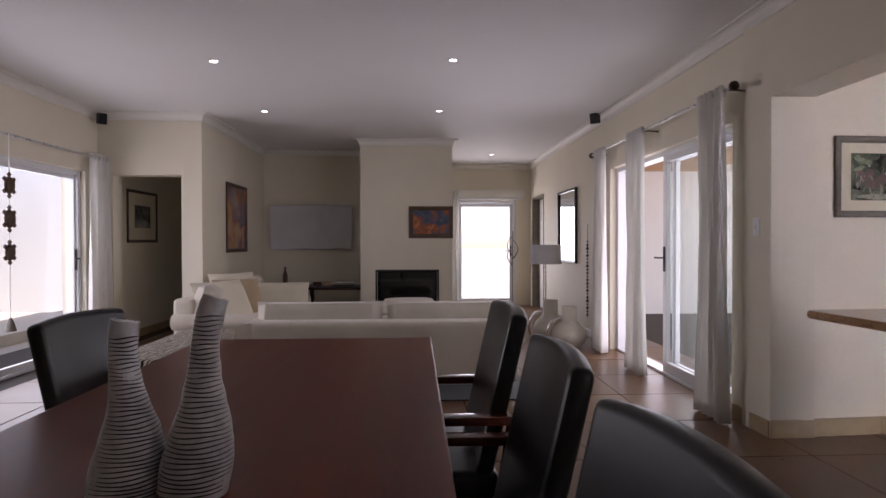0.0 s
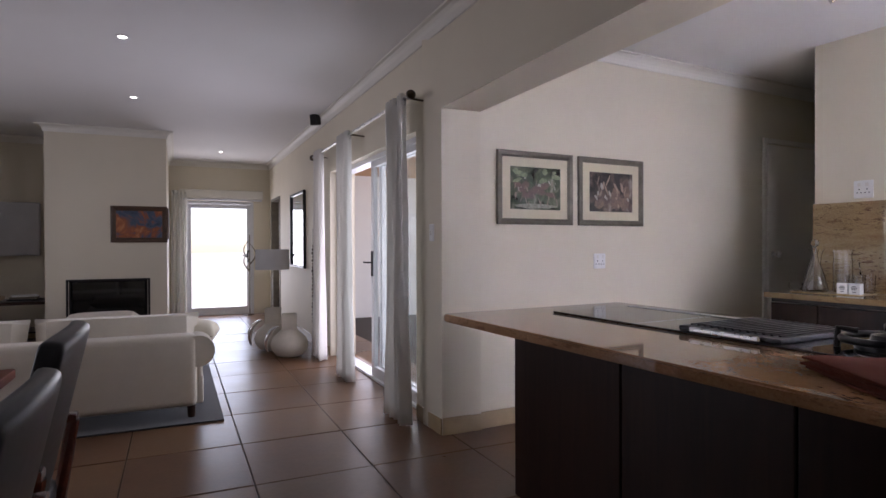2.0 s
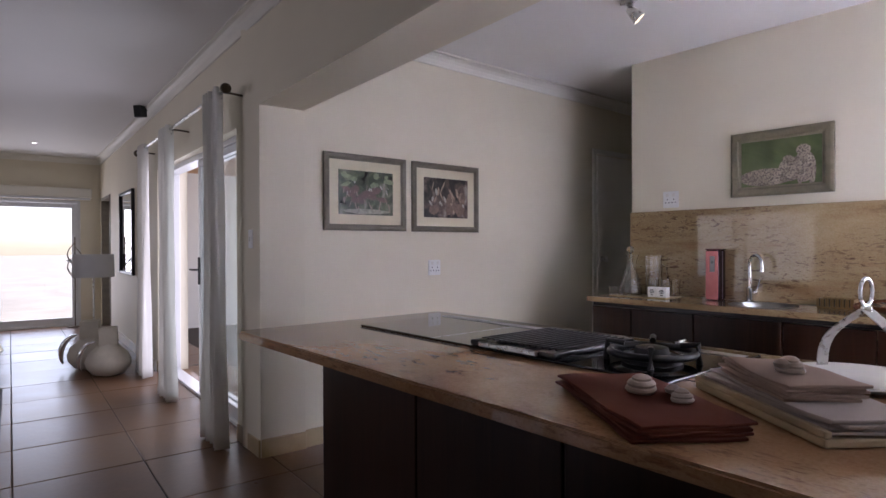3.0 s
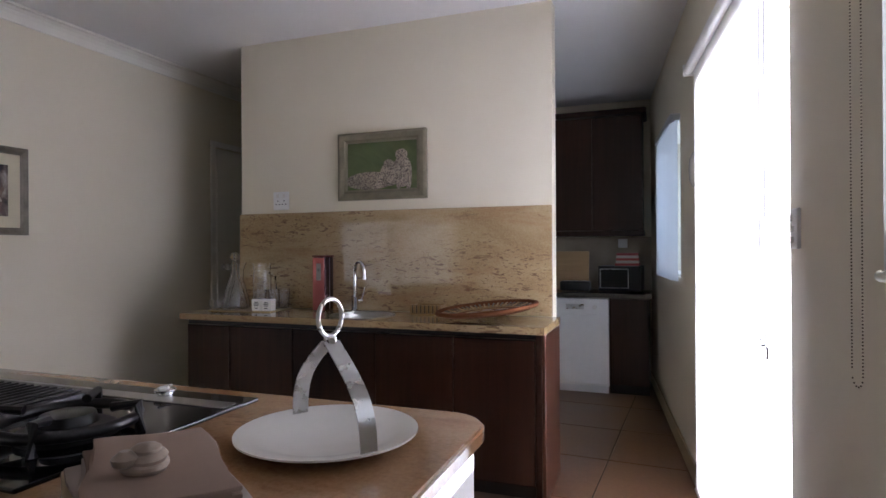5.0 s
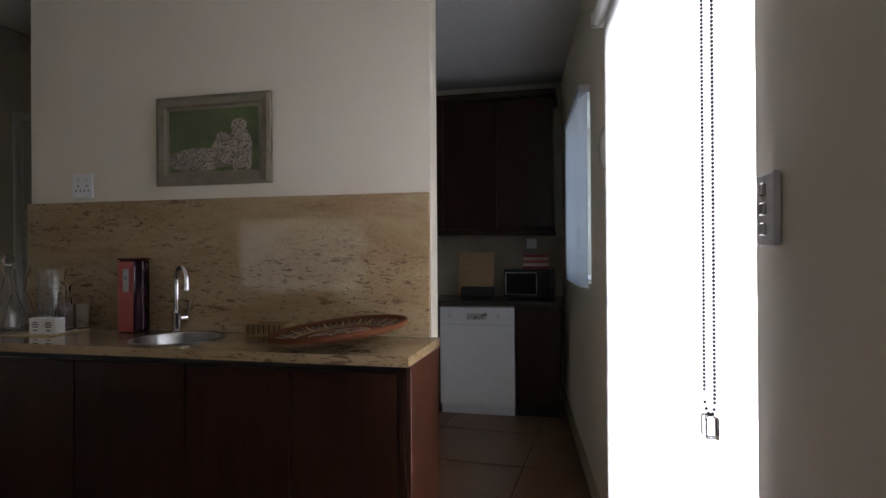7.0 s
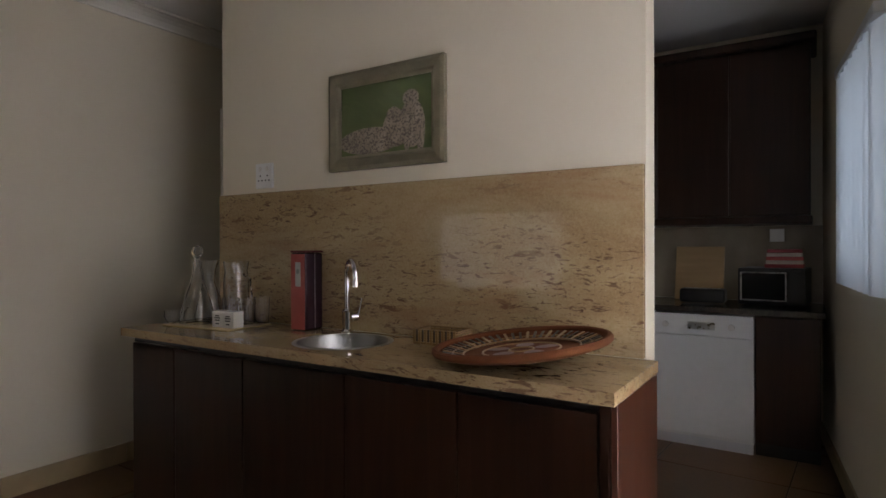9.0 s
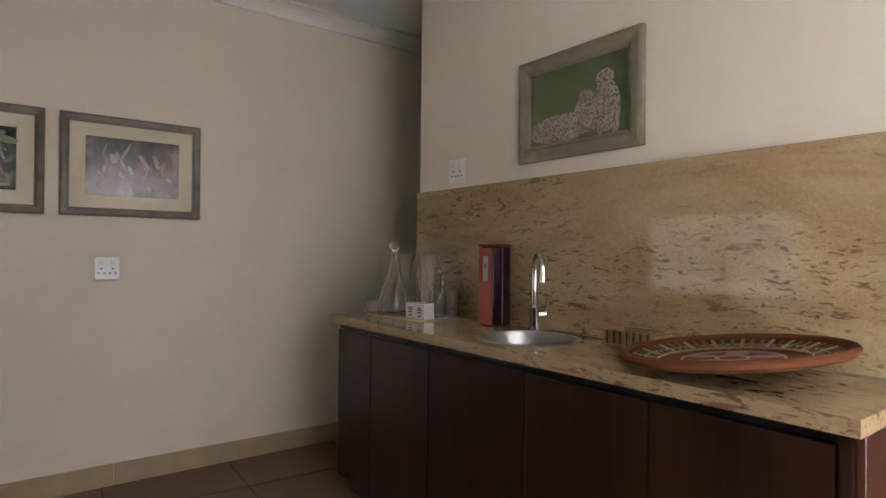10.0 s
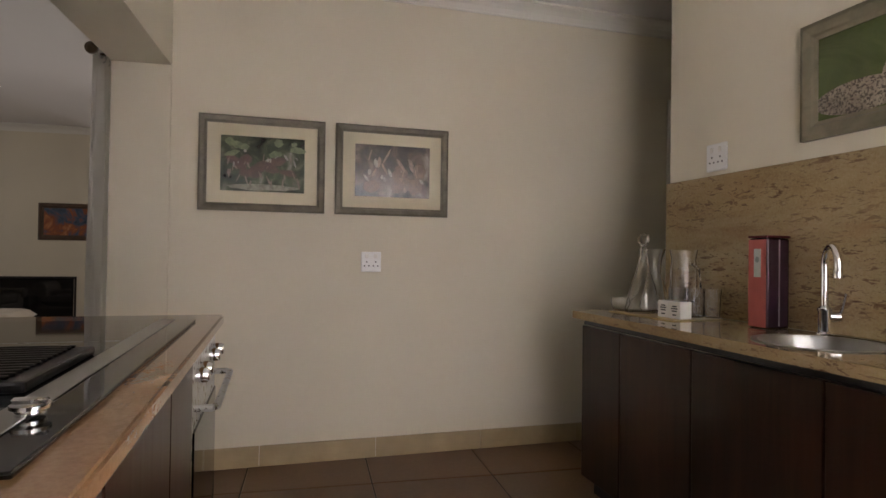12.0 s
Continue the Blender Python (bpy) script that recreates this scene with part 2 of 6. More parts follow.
def mat_pane(name):
    """Thin window glass: clear, with a slight gloss."""
    m = bpy.data.materials.new(name)
    m.use_nodes = True
    t = m.node_tree
    t.nodes.clear()
    out, mix = t.nodes.new("ShaderNodeOutputMaterial"), t.nodes.new("ShaderNodeMixShader")
    clear, gloss, facing = t.nodes.new("ShaderNodeBsdfTransparent"), t.nodes.new("ShaderNodeBsdfGlossy"), t.nodes.new("ShaderNodeLayerWeight")
    power, fres = t.nodes.new("ShaderNodeMath"), t.nodes.new("ShaderNodeMapRange")
    power.operation, power.inputs[1].default_value = "POWER", 5.0
    t.links.new(facing.outputs["Facing"], power.inputs[0])
    t.links.new(power.outputs[0], fres.inputs["Value"])
    fres.inputs["To Min"].default_value, fres.inputs["To Max"].default_value = 0.04, 0.6
    gloss.inputs["Roughness"].default_value = 0.01
    clear.inputs["Color"].default_value = (0.95, 0.97, 0.96, 1)
    t.links.new(fres.outputs[0], mix.inputs[0])
    t.links.new(clear.outputs[0], mix.inputs[1])
    t.links.new(gloss.outputs[0], mix.inputs[2])
    t.links.new(mix.outputs[0], out.inputs[0])
    return m


def mat_glow(name, c, strength):
    k = Mat(name, 0.5)
    k.colour((0.8, 0.8, 0.8))
    k.b.inputs["Emission Color"].default_value = (*c, 1)
    k.b.inputs["Emission Strength"].default_value = strength
    return k.m


def mat_sheer(name, c, through=0.4):
    """A thin cloth that lets light through."""
    k = Mat(name, 0.9, spec=0.2)
    n = k.noise(5, 3)
    k.colour(k.ramp(n, (0.3, tuple(x * 0.92 for x in c)), (0.7, c)))
    k.bump(k.noise(500, 2), 0.15, 0.001)
    tr = k.t.nodes.new("ShaderNodeBsdfTranslucent")
    tr.inputs["Color"].default_value = (*c, 1)
    mix = k.t.nodes.new("ShaderNodeMixShader")
    mix.inputs[0].default_value = through
    out = k.t.nodes["Material Output"]
    k.link(k.b.outputs[0], mix.inputs[1])
    k.link(tr.outputs[0], mix.inputs[2])
    k.link(mix.outputs[0], out.inputs[0])
    return k.m


def mat_zebra(name):
    k = Mat(name, 0.85, spec=0.2)
    v = k.mapped((1, 1, 1), (0, 0, 0.6))
    w = k.node("ShaderNodeTexWave", Scale=9.5, Distortion=7.0, Detail=2.0)
    w.inputs["Detail Scale"].default_value = 1.2
    k.link(v, w.inputs["Vector"])
    k.colour(k.ramp(w.outputs["Fac"], (0.42, (0.035, 0.025, 0.02)), (0.5, (0.62, 0.55, 0.45))))
    return k.bump(k.noise(260, 2), 0.3, 0.002).m


def mat_art(name, stops, scale=6.0, spots=None, along=(1, 1, 1), rough=0.25, distortion=1.0):
    """A print or painting of soft patches of colour."""
    k = Mat(name, rough)
    col = k.ramp(k.noise(scale, 6, 0.6, k.mapped(along), distortion), *stops)
    if spots:
        col = k.mix(k.ramp(k.noise(spots, 3, 0.7), (0.5, (0, 0, 0)), (0.56, (0.92, 0.92, 0.92))), col, (0.06, 0.045, 0.035))
    k.colour(col)
    k.b.inputs["Coat Weight"].default_value = 0.6
    k.b.inputs["Coat Roughness"].default_value = 0.08
    return k.m


WALL = mat_paint("cream_paint", (0.76, 0.70, 0.57))
WHITE_WALL = mat_paint("white_plaster", (0.80, 0.79, 0.76))
CEIL = mat_paint("ceiling_paint", (0.80, 0.79, 0.78), var=0.03)
TRIM = mat_paint("trim_paint", (0.80, 0.78, 0.72), 0.5, 0.03)
TILE = mat_tile("stone_tile")
TILE.node_tree.nodes["Principled BSDF"].inputs["Specular IOR Level"].default_value = 0.3
GROUT = mat_plain("grout", (0.05, 0.038, 0.03), 0.9, var=0.3)
SKIRT = mat_plain("skirting_stone", (0.46, 0.35, 0.20), 0.35, var=0.2, scale=7)
GRANITE = mat_granite("granite", 0.85, (0.98, 0.96, 0.93))
GRANITE_ISLAND = mat_granite("island_granite", 0.45, (0.93, 0.7, 0.63))
GRANITE_ISLAND.node_tree.nodes["Principled BSDF"].inputs["Specular IOR Level"].default_value = 0.8
GRANITE.node_tree.nodes["Principled BSDF"].inputs["Specular IOR Level"].default_value = 0.35
DARKWOOD = mat_wood("dark_cabinet_wood", (0.012, 0.0052, 0.0036), (0.043, 0.017, 0.0098), 0.3, (30, 30, 1.6))
MAHOGANY = mat_wood("mahogany", (0.12, 0.022, 0.010), (0.21, 0.044, 0.019), 0.34, (34, 2.4, 34), coat=0.0)
MAHOGANY.node_tree.nodes["Principled BSDF"].inputs["Specular IOR Level"].default_value = 0.14
ARMWOOD = mat_wood("red_wood", (0.075, 0.02, 0.012), (0.16, 0.045, 0.025), 0.25, (34, 34, 34), coat=0.4)
LEATHER = mat_plain("black_leather", (0.018, 0.018, 0.02), 0.32, var=0.25, scale=60, bump=0.3)
LEATHER.node_tree.nodes["Principled BSDF"].inputs["Specular IOR Level"].default_value = 0.35
DARKWOOD.node_tree.nodes["Principled BSDF"].inputs["Specular IOR Level"].default_value = 0.3
SOFA = mat_fabric("cream_linen", (0.66, 0.60, 0.50))
CUSHION = mat_fabric("cream_cushion_cloth", (0.74, 0.67, 0.53))
TAN = mat_fabric("tan_cloth", (0.42, 0.31, 0.19))
CURTAIN = mat_sheer("curtain_cloth", (0.91, 0.895, 0.86), 0.35)
BLIND = mat_sheer("roller_blind_cloth", (0.82, 0.83, 0.84), 0.55)
ALU = mat_plain("white_aluminium", (0.72, 0.73, 0.75), 0.35, 0.1, 0.05)
STEEL = mat_plain("brushed_steel", (0.62, 0.62, 0.61), 0.28, 1.0, 0.1, 40)
CHROME = mat_plain("chrome", (0.82, 0.82, 0.83), 0.06, 1.0, 0.03)
BRONZE = mat_plain("dark_bronze", (0.10, 0.075, 0.05), 0.4, 0.8)
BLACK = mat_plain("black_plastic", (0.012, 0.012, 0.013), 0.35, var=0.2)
BLACKGLASS = mat_plain("black_glass", (0.006, 0.006, 0.007), 0.04, var=0.1, bump=0.0)
SOOT = mat_plain("soot", (0.012, 0.011, 0.011), 0.85, var=0.5, scale=6)
WHITE = mat_plain("white_plastic", (0.80, 0.80, 0.79), 0.3, var=0.04)
CHINA = mat_plain("white_china", (0.78, 0.76, 0.72), 0.12, var=0.03)
PANE = mat_pane("window_glass")
GLASS = mat_glass("clear_glass")
MIRROR = mat_plain("mirror_glass", (0.86, 0.87, 0.87), 0.0, 1.0, 0.0, bump=0.0)
LAMPGLOW = mat_glow("downlight_glow", (1.0, 0.93, 0.82), 6.0)
SPOTGLOW = mat_glow("spotlight_glow", (1.0, 0.74, 0.4), 2.6)
DARKRUG = mat_fabric("charcoal_rug", (0.035, 0.033, 0.035), 0.3, 300)
ZEBRA = mat_zebra("zebra_cloth")
FRAME_GREY = mat_wood("grey_frame_wood", (0.11, 0.094, 0.07), (0.22, 0.19, 0.145), 0.45, (30, 30, 30))
FRAME_OLIVE = mat_wood("olive_frame_wood", (0.13, 0.115, 0.075), (0.26, 0.225, 0.15), 0.5, (14, 14, 14))
FRAME_BROWN = mat_wood("brown_frame_wood", (0.05, 0.028, 0.016), (0.11, 0.06, 0.035), 0.4, (30, 30, 30))
MOUNT = mat_plain("cream_mount_board", (0.70, 0.64, 0.48), 0.7, var=0.05)
EARTH = mat_plain("dry_ground", (0.45, 0.40, 0.32), 0.9, var=0.3, scale=0.8)
PINE = mat_wood("orange_pine", (0.36, 0.17, 0.055), (0.56, 0.29, 0.10), 0.4, (2.0, 26, 26))
CLAY = mat_plain("cream_clay", (0.58, 0.53, 0.44), 0.55, var=0.2, scale=9)


# ---- structure ----
def wall(name, m, length, thick, openings=(), height=H, material=WALL, base=0.0, label=""):
    """A wall from m's origin along its x, thickness along its y; openings: (from, to, low, high)."""
    bm, at = bm_new(), 0.0
    for a, b, lo, hi in sorted(openings):
        if a > at:
            box(bm, at, a, 0, thick, base, height)
        if lo > base:
            box(bm, a, b, 0, thick, base, lo)
        if hi < height:
            box(bm, a, b, 0, thick, hi, height)
        at = b
    if at < length:
        box(bm, at, length, 0, thick, base, height)
    return setting(name, bm, material, m, label)


def along(m, x0, y0, x1, y1):
    """The pose at (x0, y0) whose x axis points to (x1, y1), in the plan of m."""
    return m @ pose(x0, y0, 0, 0, 0, math.degrees(math.atan2(y1 - y0, x1 - x0)))


def cornice(m, x0, y0, x1, y1, grow=(0, 0), size=0.07):
    """A cove along a wall's top from one point to the other, the room on its left; grow: lengths added at its ends (outer corners)."""
    length = math.hypot(x1 - x0, y1 - y0)
    prof = [(0, H - size - 0.012), (0.012, H - size - 0.012), (0.012, H - size), (0.02, H - size * 0.62), (0.035, H - size * 0.35), (0.055, H - size * 0.17), (size, H - 0.012), (size + 0.012, H - 0.012), (size + 0.012, H), (0, H)]
    bm = bm_new()
    ends = []
    for x, k in ((0, -grow[0]), (length, grow[1])):
        ends.append([bm.verts.new((x + k * p[0] / size, p[0], p[1] - 0.001)) for p in prof])
    n = len(prof)
    for i in range(n):
        bm.faces.new((ends[0][i], ends[0][(i + 1) % n], ends[1][(i + 1) % n], ends[1][i]))
    bm.faces.new(ends[0])
    bm.faces.new(ends[1][::-1])
    setting("trim", bm, TRIM, along(m, x0, y0, x1, y1), "white moulded plaster cornice")


def skirting(m, x0, y0, x1, y1, high=0.1):
    """Stone skirting tiles along a wall, the room on its left."""
    length = math.hypot(x1 - x0, y1 - y0)
    bm, at = bm_new(), 0.0
    while at < length - 0.02:
        b = min(at + 0.6, length)
        box(bm, at + 0.0015, b - 0.0015, 0.0, 0.012, 0.0, high, 0.002, 1)
        at = b
    setting("baseboard", bm, SKIRT, along(m, x0, y0, x1, y1), "tan stone skirting tiles")


# living room and dining area (far parts in LIV2, whose height 0 is the floor and HL the ceiling)
HL = 2.65
wall("wall_living_east", along(LIV, 0, 7.6, 0, 0.0), 7.6, 0.27, [(7.6 - 7.05, 7.6 - 6.1, 0, 1.99), (7.6 - 2.85, 7.6 - 0.42, 0, 2.0)], label="cream wall with glazed patio doors")
bm = box(bm_new(), 0.0, 0.27, -4.3, 0.0, 2.068, H)
setting("beam", bm, WALL, LIV, "cream painted beam over the kitchen opening")
wall("wall_living_north", along(LIV2, -1.56, 7.6, 0.34, 7.6), 1.9, 0.25, [(0.23, 1.37, 0, 1.98)], HL, label="cream end wall with a glazed door")
wall("wall_passage_west", along(LIV2, -1.56, 5.95, -1.56, 7.85), 1.9, 0.2, (), HL)
FB = (-2.62, -1.78, 0.28, 0.795)
bm = bm_new()
box(bm, -2.86, FB[0], 4.93, 5.95, 0, HL)
box(bm, FB[1], -1.56, 4.93, 5.95, 0, HL)
box(bm, FB[0], FB[1], 4.93, 5.95, FB[3], HL)
box(bm, FB[0], FB[1], 4.93, 5.95, 0, FB[2])
box(bm, FB[0], FB[1], 5.5, 5.95, FB[2], FB[3])
setting("chimney_breast", bm, WALL, LIV2, "cream plastered chimney breast with a fireplace")
wall("wall_recess", along(LIV2, -4.48, 6.0, -1.76, 6.0), 2.72, 0.2, (), HL)
wall("wall_painting", along(LIV2, -4.48, 3.34, -4.48, 6.2), 2.86, 0.2, (), HL)
wall("wall_hall", along(LIV2, -5.62, 3.34, -4.68, 3.34), 0.94, 0.2, [(0.16, 0.912, 0, 1.955)], HL)
wall("wall_hall_end", along(LIV2, -5.62, 5.75, -4.6, 5.75), 1.02, 0.15, (), HL)
wall("wall_living_west", along(LIV2, -5.62, -4.6, -5.62, 5.9), 10.5, 0.25, [(4.6 + 0.1, 4.6 + 3.09, 0, 1.965)], HL, label="cream wall with a wide sliding door")
# kitchen and scullery
wall("wall_kitchen_north", pose(2.285, 4.31, 0), 5.0, 0.27, label="cream kitchen wall with two framed prints")
wall("wall_corridor_south", pose(4.992, 3.405, 0), 2.32, 0.148)
wall("wall_corridor_end", along(Matrix(), 7.28, 4.4, 7.28, 3.4), 1.0, 0.15)
wall("wall_bar", along(Matrix(), 4.88, 3.555, 4.88, 1.50), 2.055, 0.11, label="cream wall behind the bar counter")
wall("wall_scullery_north", pose(4.992, 2.36, 0), 2.42, 0.15)
wall("wall_scullery_east", along(Matrix(), 7.325, 2.55, 7.325, 0.7), 1.85, 0.15)
wall("wall_kitchen_south", SOUTH @ pose(4.2, 0, 0, 0, 0, 180), 11.4, 0.25, [(4.2 - 2.88, 4.2 - 2.03, 1.09, 2.03), (4.2 - 1.345, 4.2 - 0.015, 0, 2.06), (4.2 + 0.5, 4.2 + 2.0, 1.3, 2.16)], label="cream kitchen wall with glazed door and windows")
bm = box(bm_new(), -4.6, 8, -0.5, 13, H, H + 0.12)
setting("ceiling", bm, CEIL, pose(0, 0, 0), "white painted ceiling")

C7 = 0.07
cornice(LIV, 0, -4.2, 0, 7.2)
for a, b in (((0.3, 7.6, -1.56, 7.6), (0, 0)), ((-1.56, 7.6, -1.56, 4.93), (0, C7)), ((-1.56, 4.93, -2.86, 4.93), (C7, C7)), ((-2.86, 4.93, -2.86, 6.0), (C7, 0)), ((-2.86, 6.0, -4.48, 6.0), (0, 0)), ((-4.48, 6.0, -4.48, 3.34), (0, C7)), ((-4.48, 3.34, -5.62, 3.34), (C7, 0)), ((-5.62, 3.34, -5.62, -4.2), (0, 0))):
    p, q = LIV2 @ Vector((a[0], a[1], 0)), LIV2 @ Vector((a[2], a[3], 0))
    cornice(Matrix(), p.x, p.y, q.x, q.y, b)
cornice(Matrix(), 7.2, 4.31, 2.57, 4.31)

UP = Matrix.Translation((0, 0, FZ))
skirting(UP @ LIV, 0.272, 0.0, 0.0, 0.0, 0.102)
skirting(UP @ LIV, 0, 0.0, 0, 0.40)
skirting(UP @ LIV, 0, 2.87, 0, 6.1)
skirting(LIV2, -1.56, 7.6, -1.56, 4.93)
skirting(LIV2, -4.48, 6.0, -4.48, 3.34)
skirting(LIV2, -5.62, 3.34, -5.62, 3.10)
skirting(LIV2, -5.62, 5.75, -5.62, 3.54)
skirting(LIV2, -2.86, 6.0, -4.48, 6.0)
skirting(UP, 7.2, 4.31, 2.285, 4.31, 0.105)
skirting(UP @ SOUTH, 1.35, 0, 3.9, 0)
skirting(UP @ SOUTH, -3.0, 0, 0.01, 0)
skirting(UP, 4.88, 1.5, 4.99, 1.5, 0.1)


# ---- outside ----
bm = box(bm_new(), -120, 120, -120, 120, -0.5, -0.12)
setting("ground", bm, EARTH, label="dry pale ground outside the house")
bm = box(bm_new(), -9.2, -9.0, -6, 9, -0.12, 2.6)
setting("garden_wall", bm, WHITE_WALL, LIV2, "white plastered courtyard wall outside")
bm = box(bm_new(), -9.0, -5.87, -3, 6, -0.12, -0.02)
box(bm, -9.0, -6.9, -3, 6, -0.02, 0.12, 0.01)
setting("terrace", bm, mat_plain("pale_paving", (0.55, 0.49, 0.41), 0.8, var=0.2, scale=4), LIV2, "pale raised paving outside the sliding door")
# Glowing panel added outside the kitchen door in place of bright daylight.
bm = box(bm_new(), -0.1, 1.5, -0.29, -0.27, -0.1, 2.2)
setting("backdrop", bm, mat_glow("daylight_glow_panel", (0.97, 0.98, 1.0), 2.4), SOUTH, "glowing white panel standing in for daylight outside the kitchen door")
# covered patio to the east
bm = box(bm_new(), 0.27, 4.2, 0.3, 8.0, -0.12, 0.03)
setting("patio_floor", bm, mat_plain("patio_stone", (0.40, 0.28, 0.17), 0.6, var=0.35, scale=3), LIV, "brown stone patio floor")
bm = bm_new()
for i in range(38):
    box(bm, 0.27, 2.5, 0.3 + i * 0.2, 0.49 + i * 0.2, 2.35, 2.38, 0.006, 1)
setting("patio_ceiling", bm, PINE, LIV, "orange pine board patio ceiling")
wall("patio_wall", along(LIV, 0.3, 5.9, 4.4, 5.9), 4.1, 0.2, material=WHITE_WALL, height=2.35)


# ---- joinery: doors, windows, curtains ----
def frame_bars(bm, w, h, t, d, bottom=None):
    """Four bars of a w x h frame in the xz plane, centred on x, from z 0; depth d along y."""
    b = t if bottom is None else bottom
    box(bm, -w / 2, -w / 2 + t, -d / 2, d / 2, 0, h, 0.003, 1)
    box(bm, w / 2 - t, w / 2, -d / 2, d / 2, 0, h, 0.003, 1)
    box(bm, -w / 2 + t, w / 2 - t, -d / 2, d / 2, h - t, h, 0.003, 1)
    box(bm, -w / 2 + t, w / 2 - t, -d / 2, d / 2, 0, b, 0.003, 1)
    return bm


def glazed_leaf(parent, name, x, y, w, h, t=0.06, z=0.03, bottom=None, handle=None, label="white aluminium sash"):
    leaf = part(name, moved(frame_bars(bm_new(), w, h, t, 0.04, bottom), Matrix.Translation((x, y, z))), ALU, parent, label)
    b = t if bottom is None else bottom
    pane = part("pane", box(bm_new(), x - w / 2 + t - 0.004, x + w / 2 - t + 0.004, y - 0.003, y + 0.003, z + b - 0.004, z + h - t + 0.004), PANE, leaf, "clear glass")
    pane.visible_shadow = False
    if handle is not None:
        bm = bm_new()
        box(bm, x + handle - 0.012, x + handle + 0.012, y - 0.035, y - 0.02, z + 0.88, z + 1.1, 0.004, 1)
        rod(bm, [(x + handle, y - 0.03, z + 1.0), (x + handle, y - 0.07, z + 1.0), (x + handle - 0.09, y - 0.075, z + 1.0)], 0.008)
        part("handle", bm, BLACK, leaf, "black lever handle", True)
    return leaf


# sliding doors to the patio (x runs south along the east wall from its north end)
m = along(LIV, 0, 2.85, 0, 0.42) @ Matrix.Translation((1.215, 0.13, FZ - 0.01))
ob = thing("patio_sliding_door", "white aluminium sliding door standing open to the patio", "sliding door", m)
ob["kind"] = "structure"
part("frame", frame_bars(bm_new(), 2.43, 1.965, 0.05, 0.12, 0.03), ALU, ob)
glazed_leaf(ob, "sash", 0.575, 0.035, 1.18, 1.9, 0.065, 0.03, 0.09)
glazed_leaf(ob, "sash", 0.545, -0.02, 1.24, 1.9, 0.065, 0.03, 0.09, -0.58)
# end door
m = LIV2 @ pose(-0.76, 7.68, 0.0)
ob = thing("glazed_end_door", "white framed glass door at the end of the passage", "glass door", m)
ob["kind"] = "structure"
part("frame", frame_bars(bm_new(), 1.14, 1.98, 0.045, 0.1, 0.03), ALU, ob)
glazed_leaf(ob, "leaf", 0.0, 0.0, 1.05, 1.9, 0.07, 0.032, 0.1, 0.47)
m = LIV2 @ pose(-0.72, 7.545, 2.0)
ob = thing("blind_box", "white pelmet over the glass end door", "pelmet", m)
part("pelmet", box(bm_new(), -0.68, 0.68, -0.05, 0.054, 0.02, 0.17, 0.01), TRIM, ob)
part("rail", box(bm_new(), -0.66, 0.66, -0.055, 0.054, -0.01, 0.018, 0.004), ALU, ob, "aluminium blind rail")
# west sliding door (x runs north)
m = along(LIV2, -5.62, 0.1, -5.62, 3.09) @ Matrix.Translation((1.495, 0.12, 0))
ob = thing("courtyard_sliding_door", "white aluminium sliding door to the bright courtyard", "sliding door", m)
ob["kind"] = "structure"
part("frame", frame_bars(bm_new(), 2.99, 1.965, 0.05, 0.13, 0.03), ALU, ob)
glazed_leaf(ob, "sash", 0.72, -0.02, 1.5, 1.89, 0.05, 0.03, 0.06, 0.71)
glazed_leaf(ob, "sash", -0.72, 0.03, 1.5, 1.89, 0.05, 0.03, 0.06)
# kitchen outer door and windows (x runs west along the wall)
K = SOUTH @ pose(0, 0, 0, 0, 0, 180)
m = K @ Matrix.Translation((-0.68, 0.16, FZ - 0.01))
ob = thing("kitchen_door_frame", "white door frame, open to glaring daylight", "door frame", m)
ob["kind"] = "structure"
part("frame", frame_bars(bm_new(), 1.33, 2.03, 0.03, 0.08, 0.02), ALU, ob)
for name, x, z, w, h in (("kitchen_window", 1.25, 1.3, 1.5, 0.86), ("scullery_window", -2.455, 1.09, 0.85, 0.94)):
    ob = thing(name, "white aluminium window in the kitchen wall", "window", K @ Matrix.Translation((x, 0.16, z)))
    ob["kind"] = "structure"
    part("window_frame", frame_bars(bm_new(), w, h, 0.045, 0.07), ALU, ob)
    pane = part("pane", box(bm_new(), -w / 2 + 0.04, w / 2 - 0.04, -0.003, 0.003, 0.04, h - 0.04), PANE, ob, "clear glass")
    pane.visible_shadow = False
    part("mullion", box(bm_new(), -0.02, 0.02, -0.03, 0.03, 0.045, h - 0.045, 0.003, 1), ALU, ob)
    part("window_sill", box(bm_new(), -w / 2, w / 2, -0.14, -0.036, 0.001, 0.012, 0.003, 1), TRIM, ob)


def bead_chain(parent, x, y, z0, z1, gap=0.035, size=0.0021, metal=None):
    """A looped bead chain hanging from z1 to z0."""
    r = gap / 2
    pts = [(x - r, y, z1 - i * 0.0062) for i in range(int((z1 - z0 - r) / 0.0062))]
    n = 7
    pts += [(x - r * math.cos(k * math.pi / n), y, z0 + r - r * math.sin(k * math.pi / n)) for k in range(1, n)]
    pts += [(x + r, y, z0 + r + i * 0.0062) for i in range(int((z1 - z0 - r) / 0.0062))]
    bm = bm_new()
    for p in pts:
        bmesh.ops.create_icosphere(bm, subdivisions=1, radius=size, matrix=Matrix.Translation(p))
    part("bead_chain", bm, metal or STEEL, parent, "steel bead pull chain", True)


